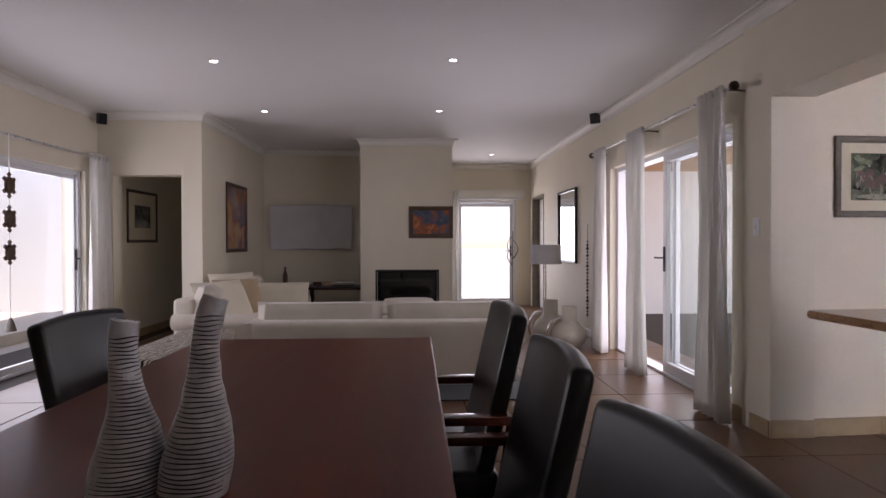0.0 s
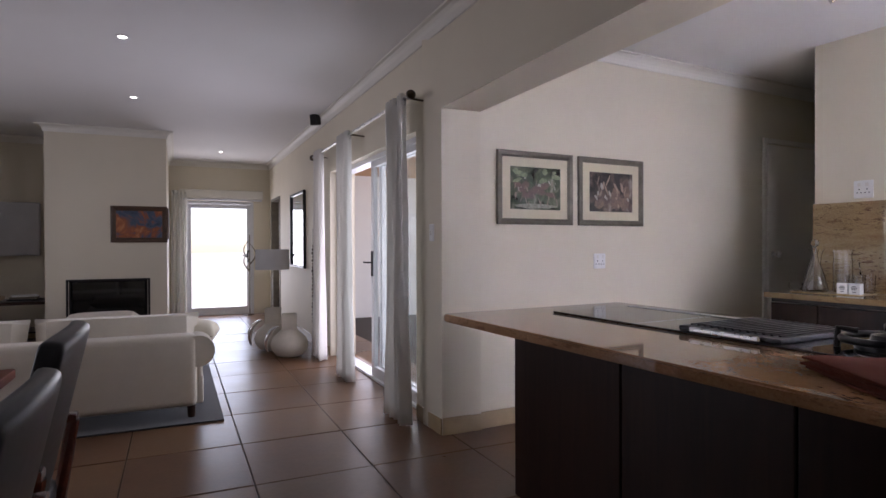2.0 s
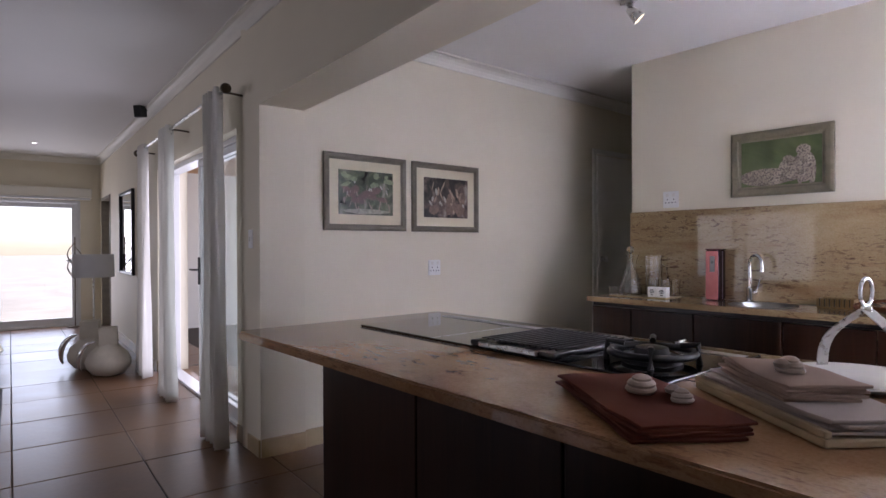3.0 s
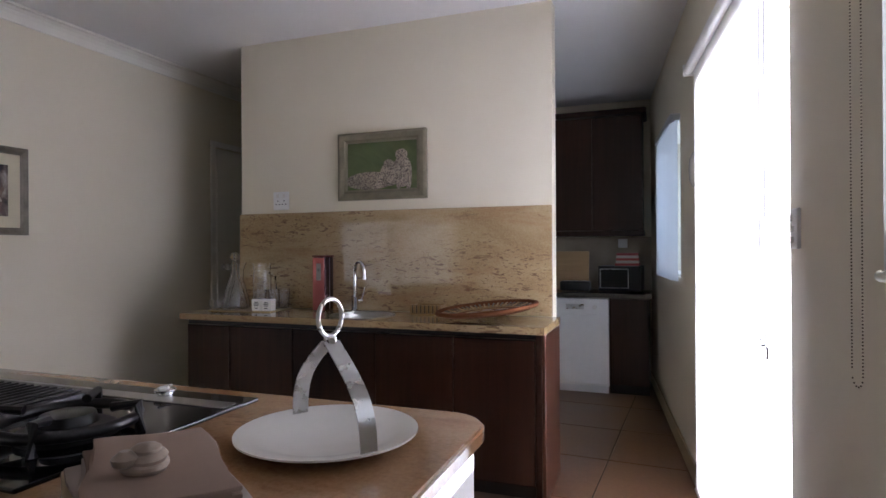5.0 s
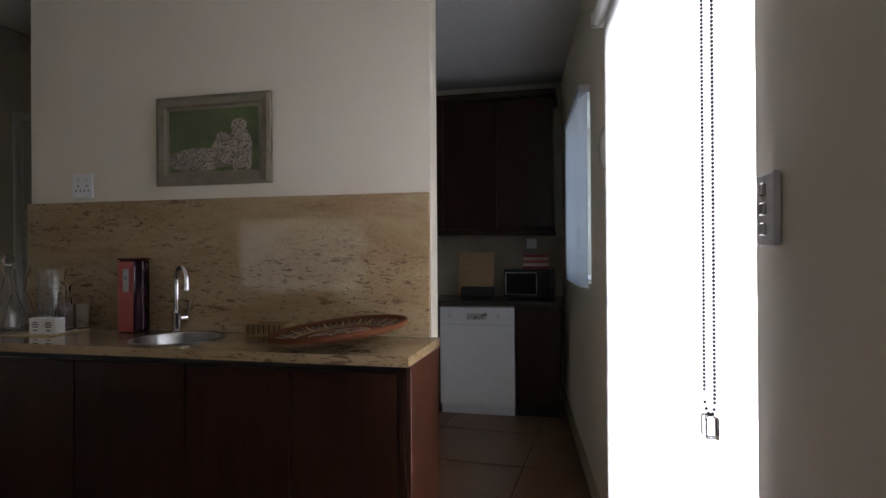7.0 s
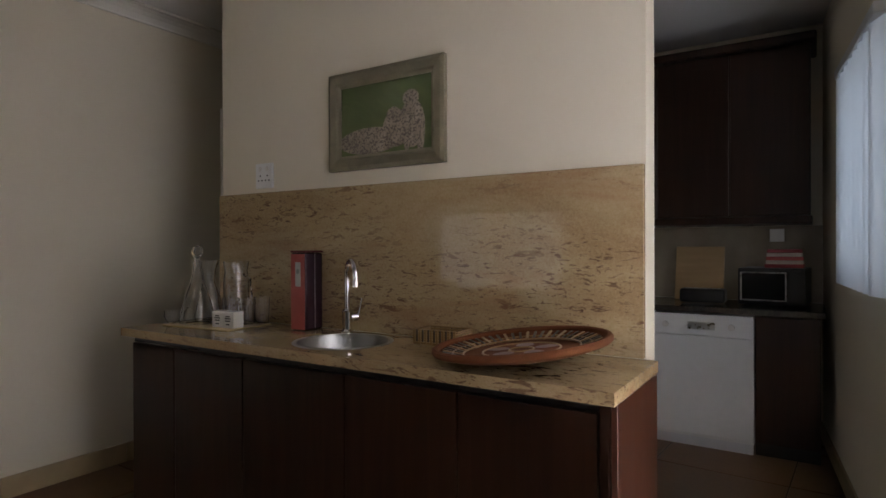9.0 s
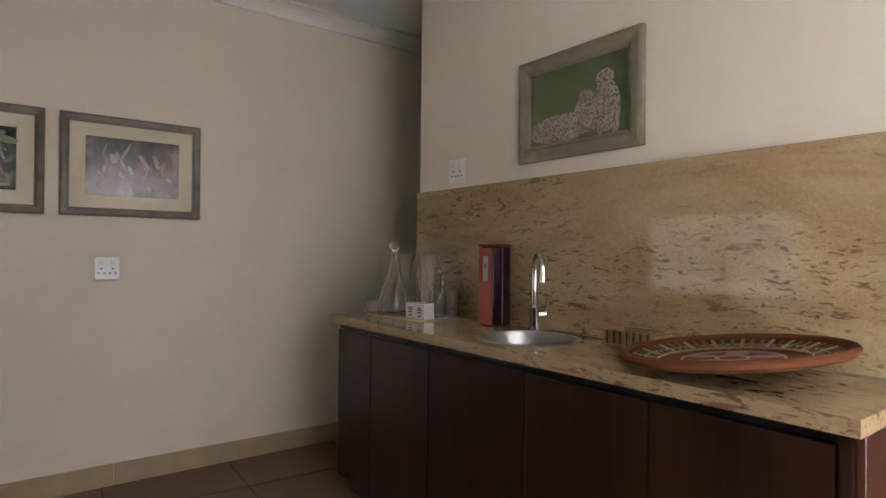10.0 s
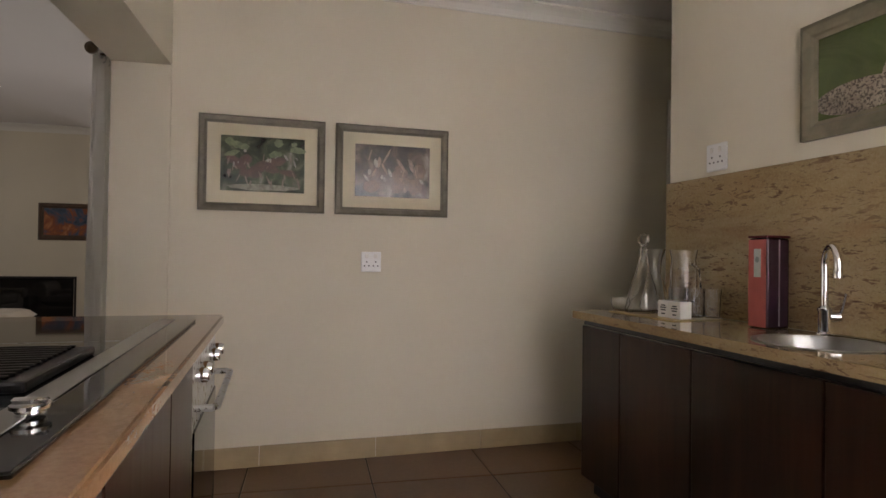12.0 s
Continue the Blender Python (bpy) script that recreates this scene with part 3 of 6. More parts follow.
def roller_blind(label, m, w, drop, chain_x, chain_drop, gap=0.035, clip=False):
    """A roller blind; x along the wall, the wall behind at y 0, hanging from z 0."""
    ob = thing("roller_blind", label, "blind", m, "roller blinds")
    bm = rod(bm_new(), [(-w / 2, -0.04, 0.0), (w / 2, -0.04, 0.0)], 0.022, 14)
    part("roller", bm, WHITE, ob, "white roller tube", True)
    cloth = part("cloth", box(bm_new(), -w / 2 + 0.01, w / 2 - 0.01, -0.0215, -0.0205, -drop, 0.0), BLIND, ob, "thin white blind cloth")
    part("bottom_bar", rod(bm_new(), [(-w / 2, -0.021, -drop - 0.008), (w / 2, -0.021, -drop - 0.008)], 0.011, 12), STEEL, ob, "grey metal bottom bar", True)
    for s in (-1, 1):
        part("bracket", box(bm_new(), s * (w / 2 + 0.006) - 0.005, s * (w / 2 + 0.006) + 0.005, -0.065, 0.0, -0.03, 0.035, 0.003, 1), WHITE, ob)
    bead_chain(ob, chain_x, -0.045, -chain_drop, 0.0, gap, 0.0018, BRONZE)
    if clip:
        bm = box(bm_new(), chain_x - 0.012, chain_x + 0.022, -0.055, -0.04, -chain_drop - 0.035, -chain_drop - 0.005, 0.004)
        part("chain_weight", bm, GLASS, ob, "clear plastic chain weight")
    return ob


roller_blind("white roller blind half lowered over the kitchen window", K @ Matrix.Translation((1.3, 0, 2.2)), 1.52, 0.975, -0.795, 1.185, 0.045)
ob = thing("roller_blind", "thin white blind lowered over the sunlit kitchen door", "blind", K @ Matrix.Translation((-0.68, 0, 2.15)), "roller blinds")
part("roller", rod(bm_new(), [(-0.72, -0.045, 0.0), (0.72, -0.045, 0.0)], 0.024, 14), WHITE, ob, "rolled white cloth", True)
part("cloth", box(bm_new(), -0.7, 0.625, -0.0225, -0.0215, -2.06, 0.0), BLIND, ob, "thin white cloth glowing with daylight")
part("bottom_bar", rod(bm_new(), [(-0.7, -0.022, -2.068), (0.625, -0.022, -2.068)], 0.009, 10), WHITE, ob, "white bottom bar", True)
for x in (-0.726, 0.72):
    part("bracket", box(bm_new(), x - 0.004, x + 0.004, -0.07, 0.0, -0.03, 0.03, 0.003, 1), WHITE, ob)
bead_chain(ob, 0.635, -0.06, -1.15, 0.0, 0.05, 0.003, BLACK)
part("chain_weight", box(bm_new(), 0.62, 0.655, -0.07, -0.05, -1.185, -1.15, 0.005), GLASS, ob, "clear plastic chain weight")
# slatted blind that stands out from the scullery window
ob = thing("vertical_blind", "pale blue vertical blind over the scullery window", "blind", K @ Matrix.Translation((-2.455, 0, 2.03)))
part("rail", box(bm_new(), -0.45, 0.45, -0.06, -0.001, 0, 0.04, 0.004, 1), ALU, ob, "white aluminium rail")
for i in range(8):
    bm = moved(box(bm_new(), -0.058, 0.058, -0.0008, 0.0008, -0.96, 0.0), pose(-0.385 + i * 0.11, -0.035, 0, 0, 0, 18))
    part("slat", bm, BLIND, ob)


def curtain(label, m, w, h, folds=6, depth=0.045, flare=1.15, rod_z=0.0):
    """A gathered curtain hanging from z 0, x along the wall, rings at the top."""
    ob = thing("curtain", label, "curtain", m, "white curtains")
    nx, nz = folds * 10, 26
    bm = bm_new()
    grid = []
    ph = random.random() * 6
    for j in range(nz + 1):
        t = j / nz
        row = []
        for i in range(nx + 1):
            s = i / nx
            wide = w * (1 + (flare - 1) * t ** 1.5)
            a = s * folds * math.tau
            x = (s - 0.5) * wide + 0.012 * math.sin(a * 0.5 + t * 3 + ph) * t
            y = depth * (0.75 + 0.35 * t) * (math.sin(a + 0.7 * math.sin(t * 4 + s * 5 + ph)) + 0.25 * math.sin(a * 2.3 + ph))
            row.append(bm.verts.new((x, y, -t * h)))
        grid.append(row)
    for j in range(nz):
        for i in range(nx):
            bm.faces.new((grid[j][i], grid[j][i + 1], grid[j + 1][i + 1], grid[j + 1][i]))
    cloth = part("cloth", bm, CURTAIN, ob, "", True)
    mod = cloth.modifiers.new("thick", "SOLIDIFY")
    mod.thickness = 0.002
    for i in range(folds):
        x = (i + 0.5) / folds * w - w / 2
        ring = [(x, 0.024 * math.cos(k * math.tau / 12), -0.045 + 0.024 * math.sin(k * math.tau / 12)) for k in range(12)]
        part("ring", rod(bm_new(), ring, 0.004, 6, closed=True), STEEL, ob, "steel eyelet ring", True)
    return ob


def curtain_rod(label, m, length):
    ob = thing("curtain_rod", label, "curtain rod", m)
    part("pole", rod(bm_new(), [(0, 0, 0), (length, 0, 0)], 0.012, 10), STEEL, ob, "", True)
    for x, s in ((0, -1), (length, 1)):
        part("finial", moved(lathe(bm_new(), [(0.012, 0), (0.02, 0.008), (0.032, 0.03), (0.03, 0.045), (0.012, 0.06), (0.004, 0.062)], 14), pose(x, 0, 0, 0, 90 * s, 0)), BRONZE, ob, "dark metal finial", True)
    for x in (0.06, length / 2, length - 0.06):
        part("bracket", rod(bm_new(), [(x, 0, 0), (x, 0.06, 0), (x, 0.14, -0.005)], 0.007), BRONZE, ob, "dark metal bracket", True)
    return ob


E0 = LIV @ pose(-0.14, 3.02, 2.17, 0, 0, -90)
curtain_rod("steel curtain pole over the patio doors", E0, 2.83)
for v, w in ((0.42, 0.31), (1.76, 0.34), (2.78, 0.32)):
    curtain("white cotton curtain gathered beside the patio doors", LIV @ pose(-0.14, v, 2.205, 0, 0, -90), w, 2.14, 5, 0.038, 1.25)
curtain_rod("steel curtain pole over the courtyard door", LIV2 @ pose(-5.5, -0.1, 2.11, 0, 0, 90), 3.45)
curtain("white curtain drawn aside at the courtyard door", LIV2 @ pose(-5.49, 3.13, 2.15, 0, 0, 90), 0.3, 2.12, 4, 0.04, 1.3)
curtain("white curtain drawn aside at the courtyard door", LIV2 @ pose(-5.49, 0.1, 2.15, 0, 0, 90), 0.36, 2.12, 5)
curtain("white curtain beside the glass end door", LIV2 @ pose(-1.40, 7.5, 2.14), 0.24, 2.12, 4, 0.03, 1.05)

# door frame in the passage and doors
ob = thing("passage_door", "white painted door in a wooden frame", "door", LIV @ pose(0.0, 6.575, FZ, 0, 0, -90))
ob["kind"] = "structure"
bm = bm_new()
box(bm, -0.475, -0.435, -0.01, 0.28, 0, 1.95, 0.004)
box(bm, 0.435, 0.475, -0.01, 0.28, 0, 1.95, 0.004)
box(bm, -0.435, 0.435, -0.01, 0.28, 1.91, 1.95, 0.004)
part("frame", bm, FRAME_GREY, ob, "grey wooden door frame")
leaf = part("leaf", box(bm_new(), -0.43, 0.43, 0.12, 0.16, 0.005, 1.905, 0.004), TRIM, ob, "white door leaf")
part("handle", rod(bm_new(), [(0.36, 0.12, 1.0), (0.36, 0.07, 1.0), (0.26, 0.065, 1.0)], 0.009), STEEL, leaf, "steel lever handle", True)
ob = thing("hall_door", "pale painted door at the end of the dim hall", "door", LIV2 @ pose(-5.18, 5.745, 0))
ob["kind"] = "structure"
part("leaf", box(bm_new(), -0.36, 0.36, -0.03, 0.0, 0.005, 1.93, 0.004), TRIM, ob)
part("frame", moved(frame_bars(bm_new(), 0.84, 1.99, 0.055, 0.03, 0.004), Matrix.Translation((0, -0.017, 0))), TRIM, ob)
part("handle", rod(bm_new(), [(-0.29, -0.03, 1.0), (-0.29, -0.08, 1.0), (-0.2, -0.085, 1.0)], 0.009), STEEL, ob, "steel lever handle", True)
ob = thing("corridor_door", "dim painted door in the unlit corridor", "door", pose(5.87, 4.305, FZ))
ob["kind"] = "structure"
part("leaf", box(bm_new(), -0.4, 0.4, -0.03, 0.0, 0.005, 2.03, 0.004), TRIM, ob)
bm = lathe(bm_new(), [(0.025, 0), (0.025, 0.006), (0.009, 0.01), (0.009, 0.035), (0.024, 0.045), (0.027, 0.06), (0.015, 0.072)], 18)
part("handle", moved(bm, pose(-0.345, -0.031, 1.08, 90, 0, 0)), STEEL, ob, "round steel knob", True)
part("frame", moved(frame_bars(bm_new(), 0.9, 2.09, 0.045, 0.02, 0.004), Matrix.Translation((0, -0.011, 0))), TRIM, ob)


# ---- wall and ceiling fittings ----
def downlight(m):
    ob = thing("downlight", "small round recessed downlight, lit", "ceiling light", m, "recessed downlights")
    part("bezel", lathe(bm_new(), [(0.043, 0.0), (0.043, -0.003), (0.039, -0.005), (0.031, -0.005), (0.028, -0.002), (0.028, 0.0)], 24), WHITE, ob, "white ring", True)
    part("lamp", lathe(bm_new(), [(0.026, -0.001), (0.026, -0.003), (0.015, -0.004), (0.004, -0.0045)], 20), LAMPGLOW, ob, "glowing lamp", True)
    return ob


d0 = downlight(Matrix.Translation(LIV2 @ Vector((-3.745, 3.199, 2.648))))
for u, v in ((-1.816, 3.113), (-1.778, 1.305), (-3.689, 1.412), (-0.822, 6.3)):
    copy_thing(d0, Matrix.Translation(LIV2 @ Vector((u, v, 2.648))))

ob = thing("spotlight", "steel ceiling spotlight bar with two lit heads", "spotlight", pose(3.81, 2.885, H, 0, 0, -27))
part("base", box(bm_new(), -0.03, 0.03, -0.4, 0.08, -0.018, 0.0, 0.006), STEEL, ob, "brushed steel ceiling bar")
for y, to in ((0.0, (0.6, -0.25, -0.75)), (-0.32, (0.3, -0.5, -0.8))):
    part("arm", rod(bm_new(), [(0, y, -0.015), (0.0, y - 0.004, -0.05), (0.006, y - 0.012, -0.075)], 0.007), STEEL, ob, "", True)
    aim = Matrix.Translation((0.01, y - 0.02, -0.105)) @ Vector(to).to_track_quat("-Z", "Y").to_matrix().to_4x4()
    head = part("head", moved(lathe(bm_new(), [(0.012, 0.06), (0.022, 0.055), (0.028, 0.02), (0.038, -0.03), (0.035, -0.03), (0.024, 0.01)], 22, close=False), aim), STEEL, ob, "flared metal head", True)
    part("lamp", moved(lathe(bm_new(), [(0.033, -0.026), (0.033, -0.018), (0.012, 0.0)], 20), aim), SPOTGLOW, head, "warm glowing lamp", True)


def speaker(m):
    ob = thing("loudspeaker", "small black loudspeaker high on the wall", "loudspeaker", m, "wall loudspeakers")
    part("cabinet", box(bm_new(), -0.055, 0.055, -0.05, 0.05, -0.075, 0.075, 0.012), BLACK, ob)
    part("grille", box(bm_new(), -0.046, 0.046, -0.056, -0.051, -0.066, 0.066, 0.004), mat_fabric("black_grille", (0.02, 0.02, 0.022), 0.2), ob, "black cloth grille")
    part("bracket", rod(bm_new(), [(0, 0.05, 0.0), (0, 0.1, 0.02), (0, 0.15, 0.02)], 0.009), BLACK, ob, "", True)
    return ob


s0 = speaker(LIV @ pose(-0.12, 3.0, 2.575, 8, 0, -50) @ Matrix.Scale(0.8, 4))
copy_thing(s0, LIV2 @ pose(-5.5, 3.2, 2.55, 8, 0, 45))


def socket(m, w=0.108, h=0.108, rows=2, name="wall_socket", label="white double wall socket"):
    ob = thing(name, label, "socket", m)
    part("plate", box(bm_new(), -w / 2, w / 2, -0.012, -0.001, -h / 2, h / 2, 0.006), WHITE, ob)
    if rows:
        for x in (-0.024, 0.024):
            part("rocker", box(bm_new(), x - 0.009, x + 0.009, -0.0165, -0.012, 0.02, 0.042, 0.002, 1), CHINA, ob)
            bm = bm_new()
            for dx, dz in ((0, 0.004), (-0.012, -0.018), (0.012, -0.018)):
                rod(bm, [(x + dx, -0.0118, dz - 0.004), (x + dx, -0.0128, dz - 0.004)], 0.0042, 10)
            part("pin_hole", bm, BLACK, ob, "dark pin holes")
    return ob


socket(pose(3.56, 4.31, 1.108))
socket(pose(4.88, 3.24, 1.585, 0, 0, 270), 0.118, 0.118)
ob = thing("light_switch", "tall white switch plate with three rockers", "switch", K @ Matrix.Translation((0.045, 0, 1.315)))
part("plate", box(bm_new(), -0.03, 0.03, -0.012, -0.001, -0.052, 0.052, 0.005), WHITE, ob)
for z in (-0.028, 0.0, 0.028):
    part("rocker", box(bm_new(), -0.008, 0.008, -0.017, -0.012, z - 0.009, z + 0.009, 0.002, 1), CHINA, ob)
ob = thing("light_switch", "white switch plate beside the curtain", "switch", LIV @ pose(0, 0.135, 1.305, 0, 0, -90))
part("plate", box(bm_new(), -0.035, 0.035, -0.011, -0.001, -0.055, 0.055, 0.004), WHITE, ob)
part("rocker", box(bm_new(), -0.009, 0.009, -0.015, -0.011, -0.014, 0.014, 0.002, 1), CHINA, ob)
ob = thing("wall_plate", "round white plate on the scullery wall", "wall plate", K @ pose(-1.52, 0, 1.67))
part("disc", moved(lathe(bm_new(), [(0.07, 0), (0.072, 0.008), (0.05, 0.02), (0.02, 0.025)], 24, (1, 1.25)), pose(0, -0.001, 0, 90, 0, 0)), CHINA, ob, "", True)


# ---- pictures ----
def picture(label, m, w, h, bar, frame_mat, art, mount=0.0, frame_depth=0.024, extra=None):
    """A framed picture centred on m; x along the wall, the wall behind at y 0."""
    ob = thing("framed_picture", label, "picture", m)
    bm = bm_new()
    prof = [(0, -0.002), (0, -frame_depth * 0.8), (bar * 0.25, -frame_depth), (bar * 0.7, -frame_depth * 0.85), (bar * 0.82, -frame_depth * 0.6), (bar, -frame_depth * 0.5), (bar, -0.002)]
    loops = []
    for inset, y in prof:
        a, b = w / 2 - inset, h / 2 - inset
        loops.append([bm.verts.new(p) for p in ((-a, y, -b), (a, y, -b), (a, y, b), (-a, y, b))])
    for l0, l1 in zip(loops, loops[1:]):
        for k in range(4):
            bm.faces.new((l0[k], l0[(k + 1) % 4], l1[(k + 1) % 4], l1[k]))
    part("frame", bm, frame_mat, ob)
    a, b = w / 2 - bar, h / 2 - bar
    if mount:
        part("mount", box(bm_new(), -a, a, -0.008, -0.002, -b, b), MOUNT, ob, "cream mount board")
        a, b = a - mount, b - mount * 0.95
    part("print", box(bm_new(), -a, a, -0.0105, -0.0085 if mount else -0.002, -b, b), art, ob, "glossy print")
    if extra:
        extra(ob, a, b)
    return ob


GREENS = ((0.30, (0.012, 0.014, 0.012)), (0.46, (0.035, 0.05, 0.028)), (0.56, (0.09, 0.11, 0.065)), (0.64, (0.20, 0.20, 0.15)), (0.74, (0.40, 0.40, 0.34)))
REDS = ((0.30, (0.02, 0.02, 0.022)), (0.46, (0.055, 0.05, 0.05)), (0.56, (0.15, 0.11, 0.10)), (0.66, (0.30, 0.25, 0.22)), (0.76, (0.5, 0.47, 0.45)))


def patches(ob, spots, c, name):
    """Flat uneven patches of a print: (x, z, half width, half height, turn)."""
    ink = mat_art(name, ((0.35, tuple(x * 0.45 for x in c)), (0.65, c)), 34, rough=0.4)
    for n, (cx, cz, rx, rz, turn) in enumerate(spots):
        bm = lathe(bm_new(), [(1.0, 0), (0.97, 0.5), (0.02, 1.0)], 26)
        for v in bm.verts:
            a = math.atan2(v.co.y, v.co.x)
            k = 1 + 0.32 * noise.noise(Vector((2.2 * math.cos(a), 2.2 * math.sin(a), cx * 91 + n * 3.7)))
            v.co.x, v.co.y = v.co.x * k, v.co.y * k
        part("patch", moved(bm, Matrix.Translation((cx, -0.0106, cz)) @ Matrix.Rotation(radians(turn), 4, "Y") @ Matrix.Rotation(radians(90), 4, "X") @ Matrix.Diagonal((rx, rz, 0.001, 1))), ink, ob, "soft patch of colour")


def scattered(seed, n, xs, zs, rx, rz, turn):
    rnd = random.Random(seed)
    return [(rnd.uniform(*xs), rnd.uniform(*zs), rnd.uniform(*rx), rnd.uniform(*rz), rnd.uniform(-turn, turn)) for _ in range(n)]


def herd(ob, a, b):
    """Brown masses with pale flecks between dark leaves and pale ground."""
    patches(ob, [(0, -b * 0.84, a * 0.86, b * 0.12, 0)], (0.40, 0.40, 0.30), "print_sand")
    patches(ob, scattered(3, 9, (-a * 0.85, a * 0.85), (b * 0.35, b * 0.85), (0.012, 0.04), (0.01, 0.024), 40), (0.24, 0.30, 0.16), "print_leaf")
    patches(ob, scattered(8, 12, (-a * 0.8, a * 0.8), (-b * 0.35, b * 0.15), (0.025, 0.05), (0.016, 0.03), 22), (0.14, 0.075, 0.055), "print_brown")
    patches(ob, scattered(9, 22, (-a * 0.86, a * 0.86), (-b * 0.8, b * 0.35), (0.003, 0.006), (0.012, 0.034), 28), (0.34, 0.25, 0.20), "print_pale_brown")
    patches(ob, scattered(10, 12, (-a * 0.86, a * 0.86), (-b * 0.1, b * 0.5), (0.003, 0.007), (0.008, 0.02), 50), (0.58, 0.54, 0.48), "print_cream")


def herd_close(ob, a, b):
    """Fewer, larger patches of the same kind."""
    patches(ob, scattered(5, 8, (-a * 0.75, a * 0.75), (-b * 0.6, b * 0.1), (0.025, 0.05), (0.03, 0.05), 30), (0.24, 0.15, 0.115), "close_brown")
    patches(ob, scattered(6, 16, (-a * 0.82, a * 0.82), (-b * 0.7, b * 0.6), (0.005, 0.011), (0.02, 0.045), 35), (0.50, 0.36, 0.29), "close_pale")
    patches(ob, scattered(7, 9, (-a * 0.82, a * 0.82), (-b * 0.4, b * 0.7), (0.005, 0.01), (0.012, 0.03), 50), (0.62, 0.57, 0.52), "close_cream")


picture("grey framed wildlife print in a cream mount", pose(2.995, 4.31, 1.602), 0.622, 0.484, 0.04, FRAME_GREY, mat_art("print_green", GREENS, 11, along=(1, 1, 1)), 0.065, extra=herd)
picture("grey framed reddish print in a cream mount", pose(3.672, 4.31, 1.602), 0.622, 0.484, 0.04, FRAME_GREY, mat_art("print_red", REDS, 8, along=(1, 1, 1)), 0.065, extra=herd_close)


def spotted(ob, a, b):
    """Two pale spotted shapes at the foot of the green print."""
    fur = mat_art("spotted_tan", ((0.3, (0.17, 0.135, 0.10)), (0.7, (0.44, 0.37, 0.29))), 9, 105, rough=0.4)
    for cx, cz, rx, rz in ((-0.08, -b * 0.62, 0.165, 0.055), (0.06, -b * 0.35, 0.07, 0.075), (0.135, -b * 0.28, 0.062, 0.095), (0.045, b * 0.04, 0.034, 0.03), (0.13, b * 0.42, 0.04, 0.034), (0.175, -b * 0.45, 0.022, 0.09), (0.11, -b * 0.55, 0.018, 0.07)):
        bm = lathe(bm_new(), [(1.0, 0), (0.98, 0.5), (0.02, 1.0)], 22)
        part("patch", moved(bm, Matrix.Translation((cx, -0.0106, cz)) @ Matrix.Rotation(radians(90), 4, "X") @ Matrix.Diagonal((rx, rz, 0.0012, 1))), fur, ob, "spotted tan patch")


picture("olive wood framed print of spotted shapes on green", pose(4.88, 2.521, 1.774, 0, 0, 270), 0.585, 0.41, 0.062, FRAME_OLIVE, mat_art("print_grass", ((0.3, (0.05, 0.075, 0.025)), (0.55, (0.10, 0.13, 0.05)), (0.75, (0.20, 0.20, 0.10))), 2.2, along=(1, 1, 2)), 0.0, 0.03, spotted)
picture("dark wood framed oil painting with orange and blue", LIV2 @ pose(-1.865, 4.93, 1.48), 0.63, 0.45, 0.06, FRAME_BROWN, mat_art("oil_orange", ((0.3, (0.03, 0.035, 0.05)), (0.45, (0.08, 0.11, 0.17)), (0.55, (0.30, 0.10, 0.05)), (0.63, (0.5, 0.2, 0.09)), (0.74, (0.35, 0.38, 0.42))), 4.0))
picture("small dark framed picture on the chimney side", LIV2 @ pose(-1.56, 5.4, 1.5, 0, 0, 90), 0.5, 0.4, 0.04, FRAME_BROWN, mat_art("dim_print", GREENS, 6))
picture("tall dark framed painting in orange, blue and gold", LIV2 @ pose(-4.48, 4.59, 1.52, 0, 0, 90), 0.88, 0.9, 0.05, FRAME_BROWN, mat_art("oil_gold", ((0.25, (0.03, 0.022, 0.03)), (0.42, (0.09, 0.06, 0.10)), (0.52, (0.36, 0.11, 0.04)), (0.6, (0.48, 0.28, 0.06)), (0.75, (0.10, 0.13, 0.22))), 2.6, along=(1, 1, 0.7)))
picture("dark framed print with a wide mount in the hall", LIV2 @ pose(-5.62, 4.38, 1.53, 0, 0, 90), 0.82, 0.66, 0.035, FRAME_BROWN, mat_art("dark_print", ((0.4, (0.02, 0.02, 0.02)), (0.6, (0.35, 0.34, 0.32))), 2.0), 0.16)
ob = thing("wall_mirror", "tall mirror in a thin black frame", "mirror", LIV @ pose(0, 4.58, 1.43, 0, 0, -90))
bm = moved(frame_bars(bm_new(), 0.94, 0.99, 0.03, 0.035), Matrix.Translation((0, -0.02, -0.495)))
part("frame", bm, BLACK, ob, "thin black frame")
part("glass", box(bm_new(), -0.442, 0.442, -0.016, -0.004, -0.467, 0.467), MIRROR, ob, "mirror glass")
ob = thing("covered_screen", "wall-mounted screen under a white dust sheet", "screen", LIV2 @ pose(-3.72, 6.0, 1.435))
bm = box(bm_new(), -0.64, 0.64, -0.11, -0.02, -0.35, 0.35, 0.025, 3)
bmesh.ops.subdivide_edges(bm, edges=[e for e in bm.edges if e.calc_length() > 0.3], cuts=24, use_grid_fill=True)
for v in bm.verts:
    v.co += Vector((0.012 * noise.noise(v.co * 5), 0.02 * noise.noise(v.co * Vector((4, 1, 2.5)) + Vector((3, 0, 0))), 0.014 * noise.noise(v.co * 4 + Vector((0, 7, 0))) * (v.co.z < 0)))
part("dust_sheet", bm, mat_fabric("white_sheet", (0.62, 0.62, 0.64)), ob, "", True)
part("mount", box(bm_new(), -0.2, 0.2, -0.03, 0.0, -0.15, 0.15), BLACK, ob, "black wall bracket")


